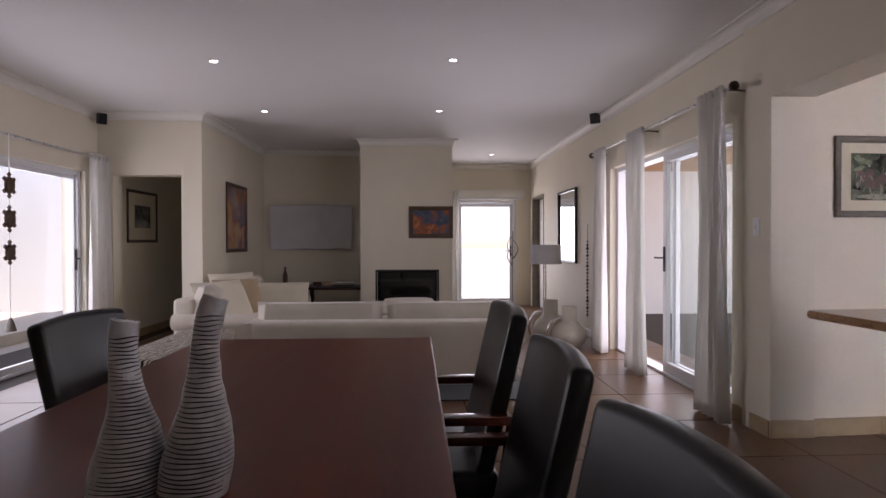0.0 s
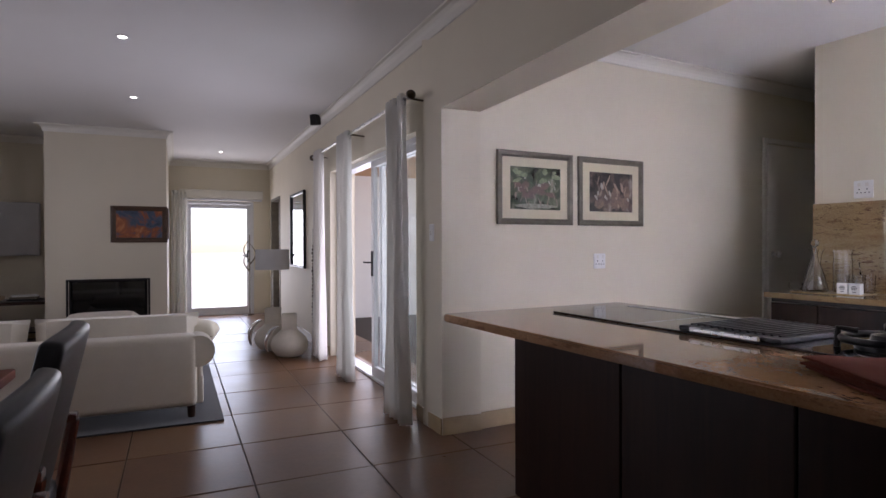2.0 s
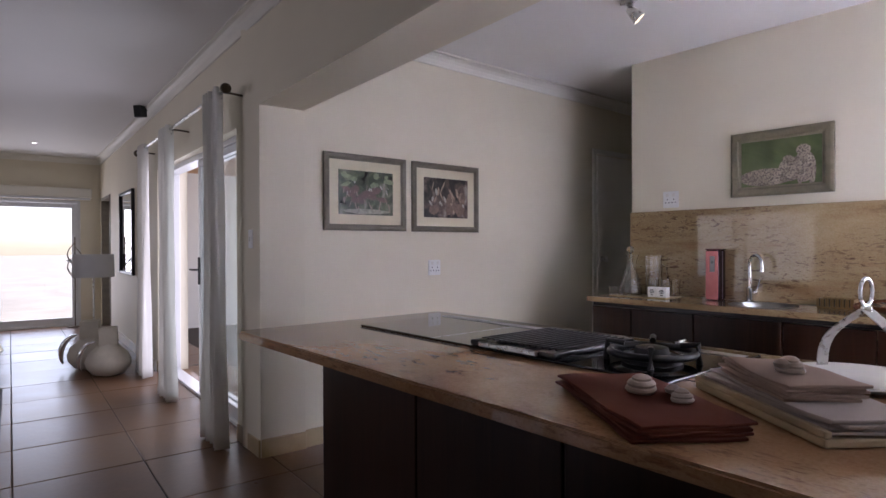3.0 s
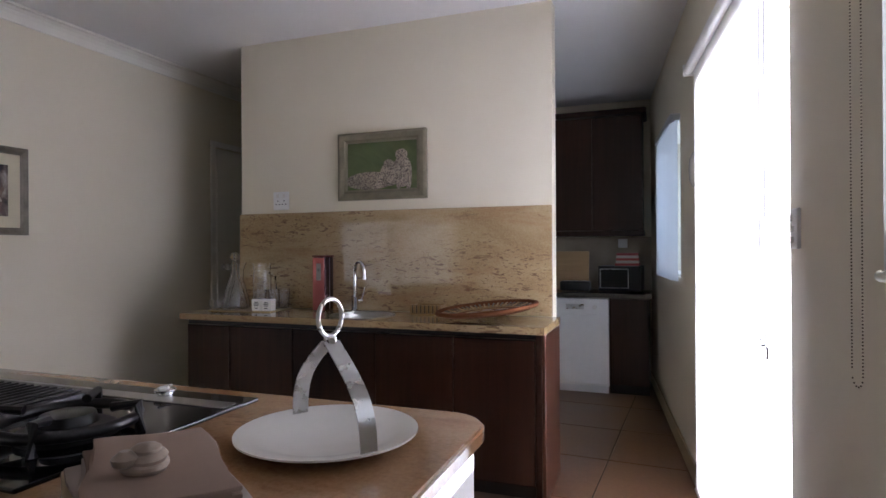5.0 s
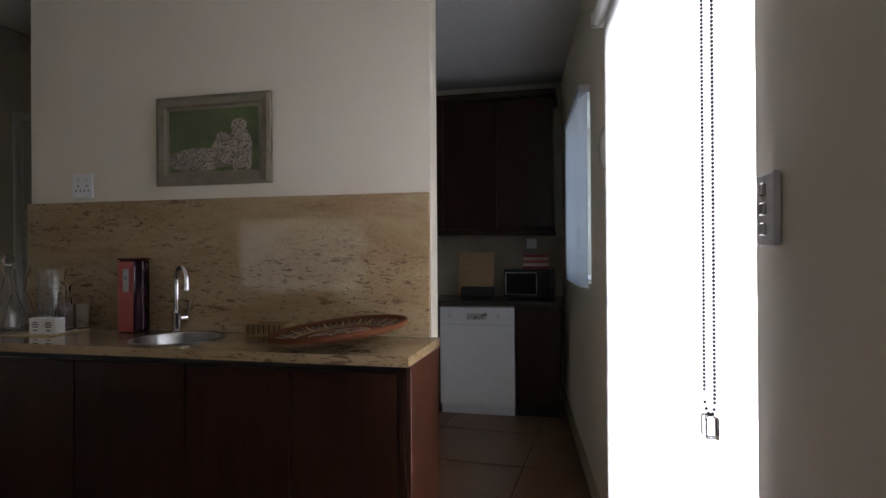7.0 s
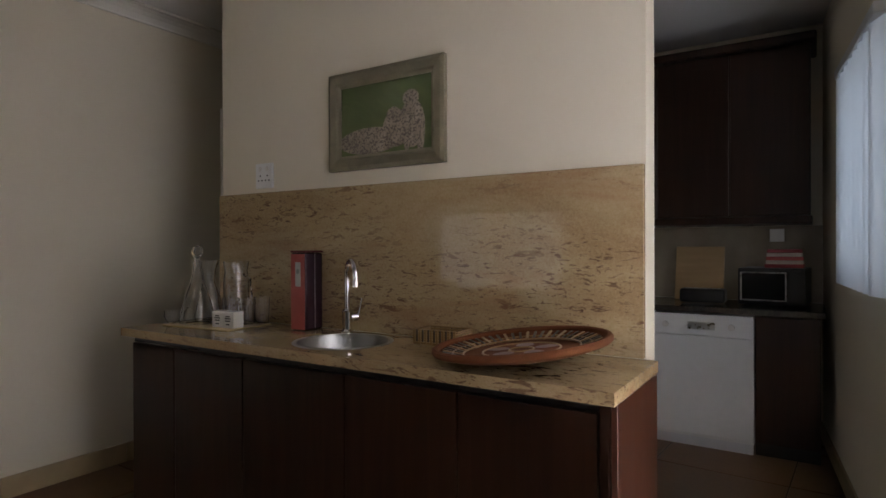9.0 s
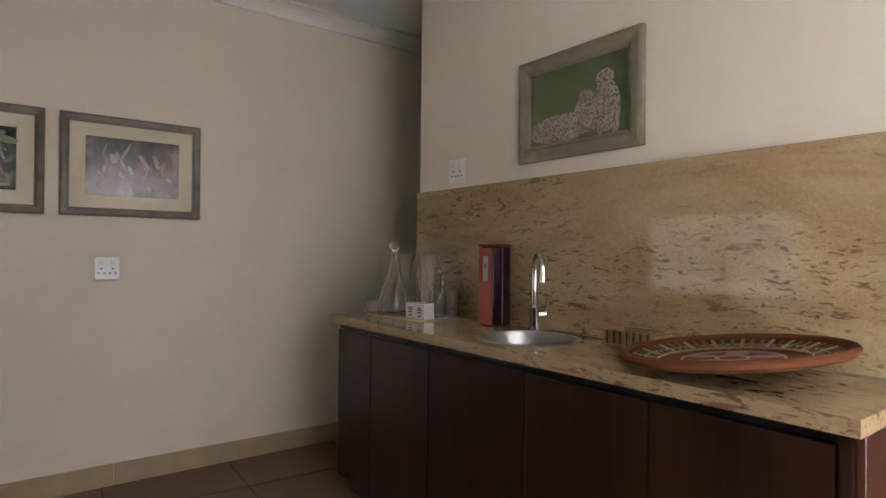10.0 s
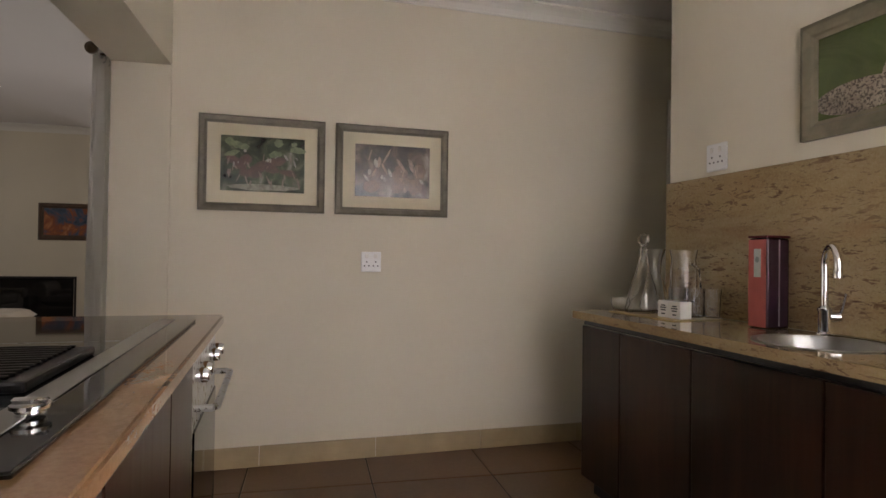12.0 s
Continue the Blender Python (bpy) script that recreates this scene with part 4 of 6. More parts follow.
# ---- fireplace ----
ob = thing("fireplace_insert", "black steel fireplace insert with a dark firebox", "fireplace", LIV2 @ pose(-2.2, 4.93, 0.28))
bm = bm_new()
box(bm, -0.419, -0.405, 0.0, 0.55, 0.005, 0.51)
box(bm, 0.405, 0.419, 0.0, 0.55, 0.005, 0.51)
box(bm, -0.404, 0.404, 0.535, 0.55, 0.005, 0.51)
box(bm, -0.404, 0.404, 0.0, 0.534, 0.498, 0.51)
part("lining", bm, SOOT, ob, "sooty steel lining")
part("hearth", box(bm_new(), -0.404, 0.404, 0.0, 0.53, 0.003, 0.02), SOOT, ob)
part("surround", frame_bars(bm_new(), 0.9, 0.53, 0.025, 0.016, 0.02), BLACK, ob, "thin black surround")
part("screen", moved(box(bm_new(), -0.39, 0.39, 0.03, 0.035, 0.02, 0.49), Matrix()), BLACKGLASS, ob, "dark glass screen")


# ---- seating ----
def sofa(label, m, w, depth, seats, back_h=0.6, arm_h=0.47, roll_r=0.11):
    """A sofa facing +y, its back along y 0, centred on x."""
    ob = thing("sofa", label, "sofa", m, "cream sofas")
    arm = 0.2
    part("base", box(bm_new(), -w / 2 + 0.02, w / 2 - 0.02, 0.03, depth - 0.03, 0.1, 0.3, 0.02), SOFA, ob, "", True)
    bm = box(bm_new(), -w / 2 + 0.06, w / 2 - 0.06, 0.0, 0.2, 0.09, back_h, 0.05, 4)
    part("backrest", bm, SOFA, ob, "", True)
    for s in (-1, 1):
        bm = box(bm_new(), -0.075, 0.075, 0.03, depth - 0.02, 0.1, arm_h - 0.01, 0.03, 3)
        roll = rod(bm_new(), [(0, 0.0, 0.0), (0, depth, 0.0)], roll_r, 18)
        moved(roll, Matrix.Translation((s * 0.045, 0.01, arm_h)))
        a = part("arm", moved(bm, Matrix.Translation((s * (w / 2 - 0.1), 0, 0))), SOFA, ob, "", True)
        part("arm_roll", moved(roll, Matrix.Translation((s * (w / 2 - 0.1), 0, 0))), SOFA, a, "rolled arm top", True)
    sw = (w - 2 * arm - 0.04) / seats
    for i in range(seats):
        x = -w / 2 + arm + 0.02 + sw * (i + 0.5)
        part("seat_cushion", moved(box(bm_new(), -sw / 2 + 0.006, sw / 2 - 0.006, 0.2, depth - 0.01, 0.3, 0.45, 0.045, 4), Matrix.Translation((x, 0, 0))), SOFA, ob, "", True)
        bw = (w - 0.06) / seats
        xb = -w / 2 + 0.03 + bw * (i + 0.5)
        bm = moved(cushion(bm_new(), bw - 0.02, 0.42, 0.22, 7), pose(xb, 0.26, back_h - 0.075, 74, 0, 0))
        part("back_cushion", bm, SOFA, ob, "", True)
    for x in (-w / 2 + 0.1, w / 2 - 0.1):
        for y in (0.08, depth - 0.1):
            part("foot", moved(lathe(bm_new(), [(0.022, 0), (0.026, 0.02), (0.03, 0.1)], 12), Matrix.Translation((x, y, 0))), DARKWOOD, ob, "dark wooden foot", True)
    return ob


sofa("cream linen sofa with its back to the dining table", LIV2 @ pose(-2.33, 1.12, 0.008), 2.14, 0.92, 2, 0.585)
sofa("cream linen sofa under the tall painting", LIV2 @ pose(-4.4, 3.26, 0, 0, 0, -90), 2.0, 0.95, 2, 0.66, 0.44, 0.075)


def scatter(label, m, w, h, t, mat):
    return solid("scatter_cushion", cushion(bm_new(), w, h, t, 3.2, 14), mat, m, label, "cushion", "scatter cushions", True)


scatter("plump cream cushion on the sofa", LIV2 @ pose(-4.0, 2.62, 0.55, 62, 0, 58), 0.62, 0.58, 0.2, CUSHION)
scatter("tan cushion leaning on the sofa", LIV2 @ pose(-3.97, 3.0, 0.57, 66, 0, 42), 0.52, 0.52, 0.17, TAN)
scatter("plump cream cushion on the sofa", LIV2 @ pose(-4.1, 3.35, 0.6, 64, 0, 50), 0.58, 0.56, 0.18, CUSHION)
scatter("wide cream cushion at the sofa's far end", LIV2 @ pose(-3.78, 3.95, 0.53, 74, 0, 4), 0.74, 0.36, 0.18, CUSHION)
scatter("white bolster cushion over the sofa arm", LIV2 @ pose(-1.30, 1.55, 0.57, 10, 0, 80), 0.4, 0.28, 0.16, CUSHION)

ob = thing("armchair", "low cream armchair before the fireplace", "armchair", LIV2 @ pose(-2.17, 3.35, 0))
part("base", box(bm_new(), -0.4, 0.4, 0.0, 0.75, 0.02, 0.36, 0.04, 3), SOFA, ob, "", True)
part("backrest", box(bm_new(), -0.38, 0.38, 0.0, 0.18, 0.361, 0.5, 0.05, 4), SOFA, ob, "", True)
part("seat_cushion", moved(cushion(bm_new(), 0.7, 0.52, 0.16, 6), pose(0, 0.46, 0.43)), SOFA, ob, "", True)

ob = thing("zebra_bench", "long low bench covered in zebra-striped cloth", "bench", LIV2 @ pose(-3.82, 1.42, 0))
part("top", box(bm_new(), -0.4, 0.4, -0.72, 0.76, 0.2, 0.4, 0.035, 3), ZEBRA, ob, "black and cream zebra stripes", True)
for x in (-0.33, 0.33):
    for y in (-0.64, 0.68):
        part("leg", box(bm_new(), x - 0.025, x + 0.025, y - 0.025, y + 0.025, 0, 0.2, 0.004, 1), DARKWOOD, ob, "dark wooden leg")
solid("rug", box(bm_new(), -3.1, -1.155, 1.03, 3.1, 0.0015, 0.012, 0.004, 1), DARKRUG, LIV2, "charcoal woven rug under the sofa", "rug")


def armchair_dining(label, m):
    """A black leather dining chair with wooden arms, facing -x; its back stands at x 0."""
    ob = thing("dining_chair", label, "chair", m, "chairs round the table")
    lean = pose(0, 0, 0, 0, 13, 0)
    bm = box(bm_new(), -0.06, 0.0, -0.255, 0.255, 0.0, 0.53, 0.028, 4)
    bmesh.ops.subdivide_edges(bm, edges=[e for e in bm.edges if e.calc_length() > 0.2], cuts=6, use_grid_fill=True)
    for v in bm.verts:
        c = 1 - (v.co.y / 0.255) ** 2
        v.co.x += 0.022 * c
        v.co.z += 0.02 * c * (v.co.z > 0.3)
    part("backrest", moved(bm, pose(-0.155, 0, 0.44) @ lean), LEATHER, ob, "", True)
    part("seat", box(bm_new(), -0.66, -0.13, -0.25, 0.25, 0.37, 0.46, 0.03, 3), LEATHER, ob, "", True)
    part("seat_rail", box(bm_new(), -0.64, -0.14, -0.235, 0.235, 0.31, 0.368, 0.008), ARMWOOD, ob, "red-brown wooden rail")
    for y in (-0.275, 0.275):
        part("armrest", box(bm_new(), -0.62, -0.075, y - 0.028, y + 0.028, 0.625, 0.655, 0.01, 2), ARMWOOD, ob, "polished red-brown arm", True)
        part("arm_post", rod(bm_new(), [(-0.56, y, 0.02), (-0.55, y, 0.35), (-0.57, y, 0.627)], 0.02, 8), ARMWOOD, ob, "red-brown wooden post", True)
        part("leg", rod(bm_new(), [(-0.03, y * 0.93, 0.0), (-0.13, y * 0.93, 0.35), (-0.09, y, 0.63)], 0.02, 8), ARMWOOD, ob, "red-brown back leg", True)
    return ob


c0 = armchair_dining("black leather dining chair with red-brown arms", DINING @ pose(-1.575, -1.345, 0))
copy_thing(c0, DINING @ pose(-1.555, -2.01, 0, 0, 0, -1))
copy_thing(c0, DINING @ pose(-1.56, -2.70, 0, 0, 0, 4))
copy_thing(c0, DINING @ pose(-3.26, -1.26, 0, 0, 0, 176))

ob = thing("dining_table", "long polished mahogany dining table", "table", DINING @ pose(-2.41, -1.9, 0))
bm = box(bm_new(), -0.56, 0.51, -1.2, 1.21, 0.715, 0.75, 0.006, 2)
part("tabletop", bm, MAHOGANY, ob)
bm = bm_new()
box(bm, -0.43, -0.405, -1.1, 1.11, 0.63, 0.714)
box(bm, 0.405, 0.43, -1.1, 1.11, 0.63, 0.714)
box(bm, -0.404, 0.404, -1.1, -1.075, 0.63, 0.714)
box(bm, -0.404, 0.404, 1.085, 1.11, 0.63, 0.714)
part("apron", bm, MAHOGANY, ob)
for x in (-0.42, 0.42):
    for y in (-1.09, 1.1):
        part("leg", box(bm_new(), x - 0.045, x + 0.045, y - 0.045, y + 0.045, 0, 0.714, 0.008), MAHOGANY, ob)


def horn_vase(label, m, h, lean):
    """A pale tapering ornament wound with dark ridges."""
    ob = thing("horn_ornament", label, "ornament", m, "ridged ornaments")

    def spot(t):
        return Vector((lean * (t ** 2) * 0.06 + 0.012 * math.sin(t * 5), 0, t * h))

    def rad(t):
        s = min(1.0, max(0.0, (t - 0.1) / 0.75))
        return 0.06 - 0.038 * (s * s * (3 - 2 * s)) + 0.0025 * math.sin(t * 9)

    n = 60
    bm = bm_new()
    rod(bm, [spot(i / n) for i in range(n + 1)], 0.05, 20, [max(0.014, rad(i / n)) for i in range(n + 1)])
    for v in bm.verts:
        v.co += 0.0025 * noise.noise_vector(v.co * 30)
    part("body", bm, mat_plain("bleached_clay", (0.72, 0.69, 0.67), 0.6, var=0.4, scale=30, bump=0.3), ob, "", True)
    for i in range(38):
        t = 0.04 + i * 0.0235
        p, r = spot(t), rad(t)
        for side in (0, 1):
            arc = [p + Vector((r * 1.012 * math.cos(a), r * 1.012 * math.sin(a), 0.0011 * math.sin(a * 3 + i))) for a in [side * math.pi + 0.22 + k * (math.pi - 0.44) / 14 for k in range(15)]]
            part("ridge", rod(bm_new(), arc, 0.001, 5, [0.0004 + 0.001 * math.sin(math.pi * k / 14) for k in range(15)]), BLACK, ob, "dark groove line")
    return ob


horn_vase("pale ridged horn-shaped ornament on the dining table", DINING @ pose(-2.375, -2.385, 0.751, 0, 0, 10), 0.35, 0.9)
horn_vase("pale ridged horn-shaped ornament, slightly shorter", DINING @ pose(-2.49, -2.40, 0.751, 0, 0, 40), 0.312, 0.3)


# ---- living room: lamp, jars, small things ----
ob = thing("floor_lamp", "slim floor lamp with a white drum shade", "lamp", LIV @ pose(-0.40, 4.2, FZ))
part("foot", lathe(bm_new(), [(0.14, 0), (0.14, 0.012), (0.12, 0.02), (0.02, 0.025)], 28), STEEL, ob, "round steel foot", True)
part("stem", rod(bm_new(), [(0, 0, 0.02), (0, 0, 0.95)], 0.011, 12), STEEL, ob, "", True)
part("shade", lathe(bm_new(), [(0.205, 0.875), (0.2, 1.125), (0.197, 1.125), (0.202, 0.875)], 36, close=False), mat_sheer("lampshade_cloth", (0.74, 0.74, 0.74), 0.3), ob, "white cloth drum shade", True)
part("bulb", moved(lathe(bm_new(), [(0.012, 0), (0.014, 0.03), (0.03, 0.06), (0.03, 0.085), (0.012, 0.105)], 16), Matrix.Translation((0, 0, 0.945))), WHITE, ob, "white bulb", True)


def jar(label, m, k):
    """A round clay jar with a square neck and a bright crescent handle."""
    ob = thing("clay_jar", label, "jar", m, "round clay jars")
    part("body", lathe(bm_new(), [(0.08 * k, 0), (0.15 * k, 0.02 * k), (0.205 * k, 0.09 * k), (0.215 * k, 0.15 * k), (0.185 * k, 0.23 * k), (0.11 * k, 0.3 * k), (0.085 * k, 0.33 * k)], 32), CLAY, ob, "", True)
    bm = bm_new()
    for x0, x1, y0, y1 in ((-0.085, 0.085, -0.085, -0.072), (-0.085, 0.085, 0.072, 0.085), (-0.085, -0.072, -0.0715, 0.0715), (0.072, 0.085, -0.0715, 0.0715)):
        box(bm, x0 * k, x1 * k, y0 * k, y1 * k, 0.315 * k, 0.5 * k, 0.003, 1)
    part("neck", bm, CLAY, ob, "square cream neck")
    arc = [(-0.10 * k - 0.16 * k * math.sin(a), -0.04 * k, 0.16 * k + 0.2 * k * math.cos(a)) for a in [0.1 + i * 0.13 for i in range(16)]]
    part("handle", rod(bm_new(), arc, 0.02, 10, [(0.006 + 0.022 * math.sin(math.pi * (i + 0.4) / 16)) * k for i in range(16)]), CHROME, ob, "bright metal crescent", True)
    return ob


jar("cream clay jar with a bright crescent on the floor", LIV @ pose(-0.40, 3.02, FZ, 0, 0, -10), 0.9)
jar("cream clay jar with a bright crescent, standing behind", LIV @ pose(-0.50, 3.48, FZ, 0, 0, -16), 0.95)

ob = thing("bead_garland", "dark bead garland hanging on the wall", "garland", LIV @ pose(-0.03, 3.58, 1.42, 0, 0, -90))
part("cord", rod(bm_new(), [(0, 0, 0), (0, 0, -1.12)], 0.0025, 6), BRONZE, ob)
part("hook", rod(bm_new(), [(0, 0, 0), (0, 0.028, 0.012)], 0.004, 6), STEEL, ob)
for i in range(22):
    r = 0.012 + 0.007 * ((i * 7) % 5) / 4
    part("bead", moved(lathe(bm_new(), [(r * 0.35, -r), (r * 0.9, -r * 0.5), (r, 0), (r * 0.9, r * 0.5), (r * 0.35, r)], 10), Matrix.Translation((0, 0, -0.2 - i * 0.042))), BRONZE if i % 3 else FRAME_GREY, ob)

ob = thing("carved_garland", "string of carved wooden shapes at the window", "garland", LIV2 @ pose(-5.47, 1.69, 2.1, 0, 0, 90))
part("cord", rod(bm_new(), [(0, 0, 0.01), (0, 0, -1.62)], 0.004, 6), CURTAIN, ob)
for z, k in ((-0.42, 1.0), (-0.7, 1.05), (-0.98, 0.95)):
    bm = lathe(bm_new(), [(0.01, -0.012), (0.045, -0.012), (0.062, 0.0), (0.05, 0.018), (0.015, 0.028)], 14, (1, 1.25))
    c = part("carving", moved(bm, Matrix.Translation((0, 0, z)) @ Matrix.Rotation(radians(90), 4, "X") @ Matrix.Scale(k, 4)), FRAME_BROWN, ob, "dark carved disc", True)
    for dx, dz in ((-0.055, 0.05), (0.055, 0.05), (-0.055, -0.05), (0.055, -0.05), (0, 0.09), (0, -0.09)):
        part("knob", moved(lathe(bm_new(), [(0.006, -0.02), (0.018, 0.0), (0.006, 0.02)], 8), Matrix.Translation((dx * k, 0, z + dz * k))), FRAME_BROWN, c)
part("tassel", moved(lathe(bm_new(), [(0.01, 0.05), (0.03, 0.0), (0.045, -0.06)], 12), Matrix.Translation((0, 0, -1.58))), FRAME_GREY, ob)

ob = thing("antler_ornament", "pale curved antler ornament by the glass door", "ornament", LIV2 @ pose(-0.30, 7.45, 0))
part("stand", rod(bm_new(), [(0.02, 0, 0), (0.02, 0, 1.4)], 0.008, 8), BRONZE, ob)
part("foot", lathe(bm_new(), [(0.09, 0), (0.09, 0.012), (0.02, 0.02)], 20), BRONZE, ob)
for s, z in ((-1, 1.05), (1, 0.98), (-1, 0.86)):
    pts = [(0.02 + s * (0.1 * math.sin(t * 3.1)), -0.02 * t, z + t * 0.36 - 0.1) for t in [i / 10 for i in range(11)]]
    part("antler", rod(bm_new(), pts, 0.012, 8, [0.014 - 0.009 * i / 10 for i in range(11)]), FRAME_GREY, ob, "curved antler", True)

ob = thing("side_table", "low dark wooden table in the recess", "table", LIV2 @ pose(-3.15, 5.3, 0))
part("tabletop", box(bm_new(), -0.55, 0.55, -0.28, 0.3, 0.52, 0.56, 0.006), DARKWOOD, ob)
part("shelf", box(bm_new(), -0.5, 0.5, -0.25, 0.27, 0.18, 0.2, 0.004), DARKWOOD, ob)
for x in (-0.5, 0.5):
    for y in (-0.24, 0.26):
        part("leg", box(bm_new(), x - 0.03, x + 0.03, y - 0.03, y + 0.03, 0, 0.519, 0.004), DARKWOOD, ob)
zz = 0.561
for i, (w, d, t, mt) in enumerate(((0.3, 0.22, 0.02, BLACK), (0.28, 0.21, 0.025, FRAME_GREY), (0.26, 0.2, 0.015, WHITE))):
    solid("magazine", box(bm_new(), -w / 2, w / 2, -d / 2, d / 2, 0, t, 0.003, 1), mt, LIV2 @ pose(-3.12, 5.25, zz, 0, 0, 12 * i - 8), "flat magazine in a stack on the table", "magazine", "magazines on the table")
    zz += t + 0.001
for x, mt in ((-3.5, FRAME_BROWN), (-3.38, TAN)):
    solid("carved_bowl", lathe(bm_new(), [(0.03, 0), (0.07, 0.02), (0.08, 0.06), (0.074, 0.06), (0.06, 0.025)], 20, close=False), mt, LIV2 @ pose(x, 5.2, 0.561), "small brown carved bowl on the table", "bowl", "", True)
ob = thing("tall_bottle", "tall slim dark brown wooden bottle", "bottle", LIV2 @ pose(-4.05, 5.55, 0))
part("stand", box(bm_new(), -0.12, 0.12, -0.12, 0.12, 0, 0.55, 0.006), DARKWOOD, ob, "dark wooden plinth")
part("body", moved(lathe(bm_new(), [(0.03, 0), (0.036, 0.02), (0.034, 0.16), (0.016, 0.22), (0.016, 0.27), (0.02, 0.275)], 16), Matrix.Translation((0, 0, 0.551))), FRAME_BROWN, ob, "", True)

# ---- kitchen island ----
ISL = pose(2.36, 2.372, 0)


def rounded_slab(x0, x1, y0, y1, z0, z1, r, n=8, nose=0.006):
    """A slab with rounded corners (r at each, from x0 y0 round) and eased edges."""
    pts = []
    for (cx, cy), a0, rr in (((x0, y0), 180, r[0]), ((x1, y0), 270, r[1]), ((x1, y1), 0, r[2]), ((x0, y1), 90, r[3])):
        ox, oy = cx + (rr if cx == x0 else -rr), cy + (rr if cy == y0 else -rr)
        for k in range(n + 1):
            a = radians(a0 + 90 * k / n)
            pts.append((ox + rr * math.cos(a), oy + rr * math.sin(a)))
    bm = bm_new()
    low = [bm.verts.new((x, y, z0)) for x, y in pts]
    face = bm.faces.new(low[::-1])
    up = bmesh.ops.extrude_face_region(bm, geom=[face])
    for v in up["geom"]:
        if isinstance(v, bmesh.types.BMVert):
            v.co.z = z1
    bmesh.ops.recalc_face_normals(bm, faces=bm.faces[:])
    rim = [e for e in bm.edges if abs(e.verts[0].co.z - e.verts[1].co.z) < 1e-6]
    bmesh.ops.bevel(bm, geom=rim, offset=nose, segments=2, affect="EDGES")
    return bm


solid("island_worktop", rounded_slab(-0.535, 0.525, -1.085, 1.075, 0.886, 0.92, (0.03, 0.1, 0.03, 0.03)), GRANITE_ISLAND, ISL, "polished beige granite worktop on the island", "worktop", "", True)
ob = thing("kitchen_island", "dark wood kitchen island with built-in oven", "island", ISL)
part("body", box(bm_new(), -0.155, 0.485, -0.93, 1.03, 0.13, 0.885), DARKWOOD, ob)
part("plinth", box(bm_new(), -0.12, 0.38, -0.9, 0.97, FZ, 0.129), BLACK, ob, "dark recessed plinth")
for y0, y1 in ((-0.93, -0.29), (-0.286, 0.354), (0.358, 1.03)):
    part("back_panel", box(bm_new(), -0.173, -0.156, y0 + 0.002, y1 - 0.002, 0.05, 0.884, 0.003, 1), DARKWOOD, ob)
for y0, y1 in ((-0.9, -0.42), (-0.416, 0.06), (0.064, 0.385)):
    d = part("door", box(bm_new(), 0.486, 0.505, y0 + 0.002, y1 - 0.002, 0.14, 0.875, 0.003, 1), DARKWOOD, ob)
# White paints in the windows' blown-out reflection on this end face.
part("end_panel", rounded_slab(-0.165, 0.5, -1.06, -0.931, 0.05, 0.884, (0.005, 0.06, 0.002, 0.002)), WHITE, ob, "glossy end panel, window glare painted in as white", True)
part("trim_strip", box(bm_new(), -0.165, 0.42, -1.07, -1.061, 0.84, 0.87, 0.003, 1), CHROME, ob, "bright metal strip")
ov = part("oven", box(bm_new(), 0.486, 0.5, 0.39, 1.02, 0.14, 0.875, 0.003, 1), STEEL, ob, "stainless steel oven front")
part("oven_glass", box(bm_new(), 0.501, 0.507, 0.42, 0.99, 0.2, 0.68, 0.004, 1), BLACKGLASS, ov, "dark oven window")
bar = [(0.5, 0.45, 0.735), (0.545, 0.45, 0.735), (0.557, 0.47, 0.735), (0.557, 0.94, 0.735), (0.545, 0.96, 0.735), (0.5, 0.96, 0.735)]
part("oven_handle", rod(bm_new(), bar, 0.01, 10), STEEL, ov, "steel bar handle", True)
for y in (0.49, 0.585, 0.82, 0.94):
    knob = lathe(bm_new(), [(0.019, 0), (0.021, 0.012), (0.019, 0.03), (0.016, 0.034)], 18)
    part("knob", moved(knob, pose(0.501, y, 0.815, 0, 90, 0)), CHROME, ov, "metal control knob", True)

ob = thing("hob", "black glass hob with wok burner and griddle", "hob", ISL @ Matrix.Translation((0.05, -0.02, 0.9205)))
part("glass", box(bm_new(), -0.14, 0.405, -0.522, 0.868, 0, 0.008, 0.003, 2), BLACKGLASS, ob, "black glass plate")
part("steel_strip", box(bm_new(), 0.3, 0.345, -0.51, 0.855, 0.0083, 0.0105, 0.001, 1), mat_plain("brushed_control_steel", (0.46, 0.45, 0.43), 0.38, 0.9, 0.05, bump=0.0), ob, "brushed steel control strip")
part("seam", box(bm_new(), -0.139, 0.299, 0.388, 0.392, 0.0075, 0.0083), STEEL, ob)
for y in (-0.305,):
    kn = lathe(bm_new(), [(0.018, 0), (0.019, 0.004), (0.018, 0.007), (0.024, 0.009), (0.024, 0.014), (0.02, 0.016)], 24)
    part("knob", moved(kn, Matrix.Translation((0.345, y, 0.0106))), CHROME, ob, "flat metal knob", True)
    part("knob_grip", box(bm_new(), 0.323, 0.367, y - 0.005, y + 0.005, 0.0268, 0.033, 0.003, 1), STEEL, ob, "metal grip bar")
gr = part("griddle", box(bm_new(), -0.13, 0.29, -0.165, 0.195, 0.0085, 0.026, 0.006, 2), BLACK, ob, "cast black griddle")
for i in range(13):
    y = -0.142 + i * 0.026
    part("rib", box(bm_new(), -0.095, 0.26, y - 0.005, y + 0.005, 0.0262, 0.032, 0.002, 1), BLACK, gr)
part("griddle_handle", box(bm_new(), -0.149, -0.131, -0.11, 0.14, 0.011, 0.027, 0.004, 1), STEEL, gr, "steel handle bar")
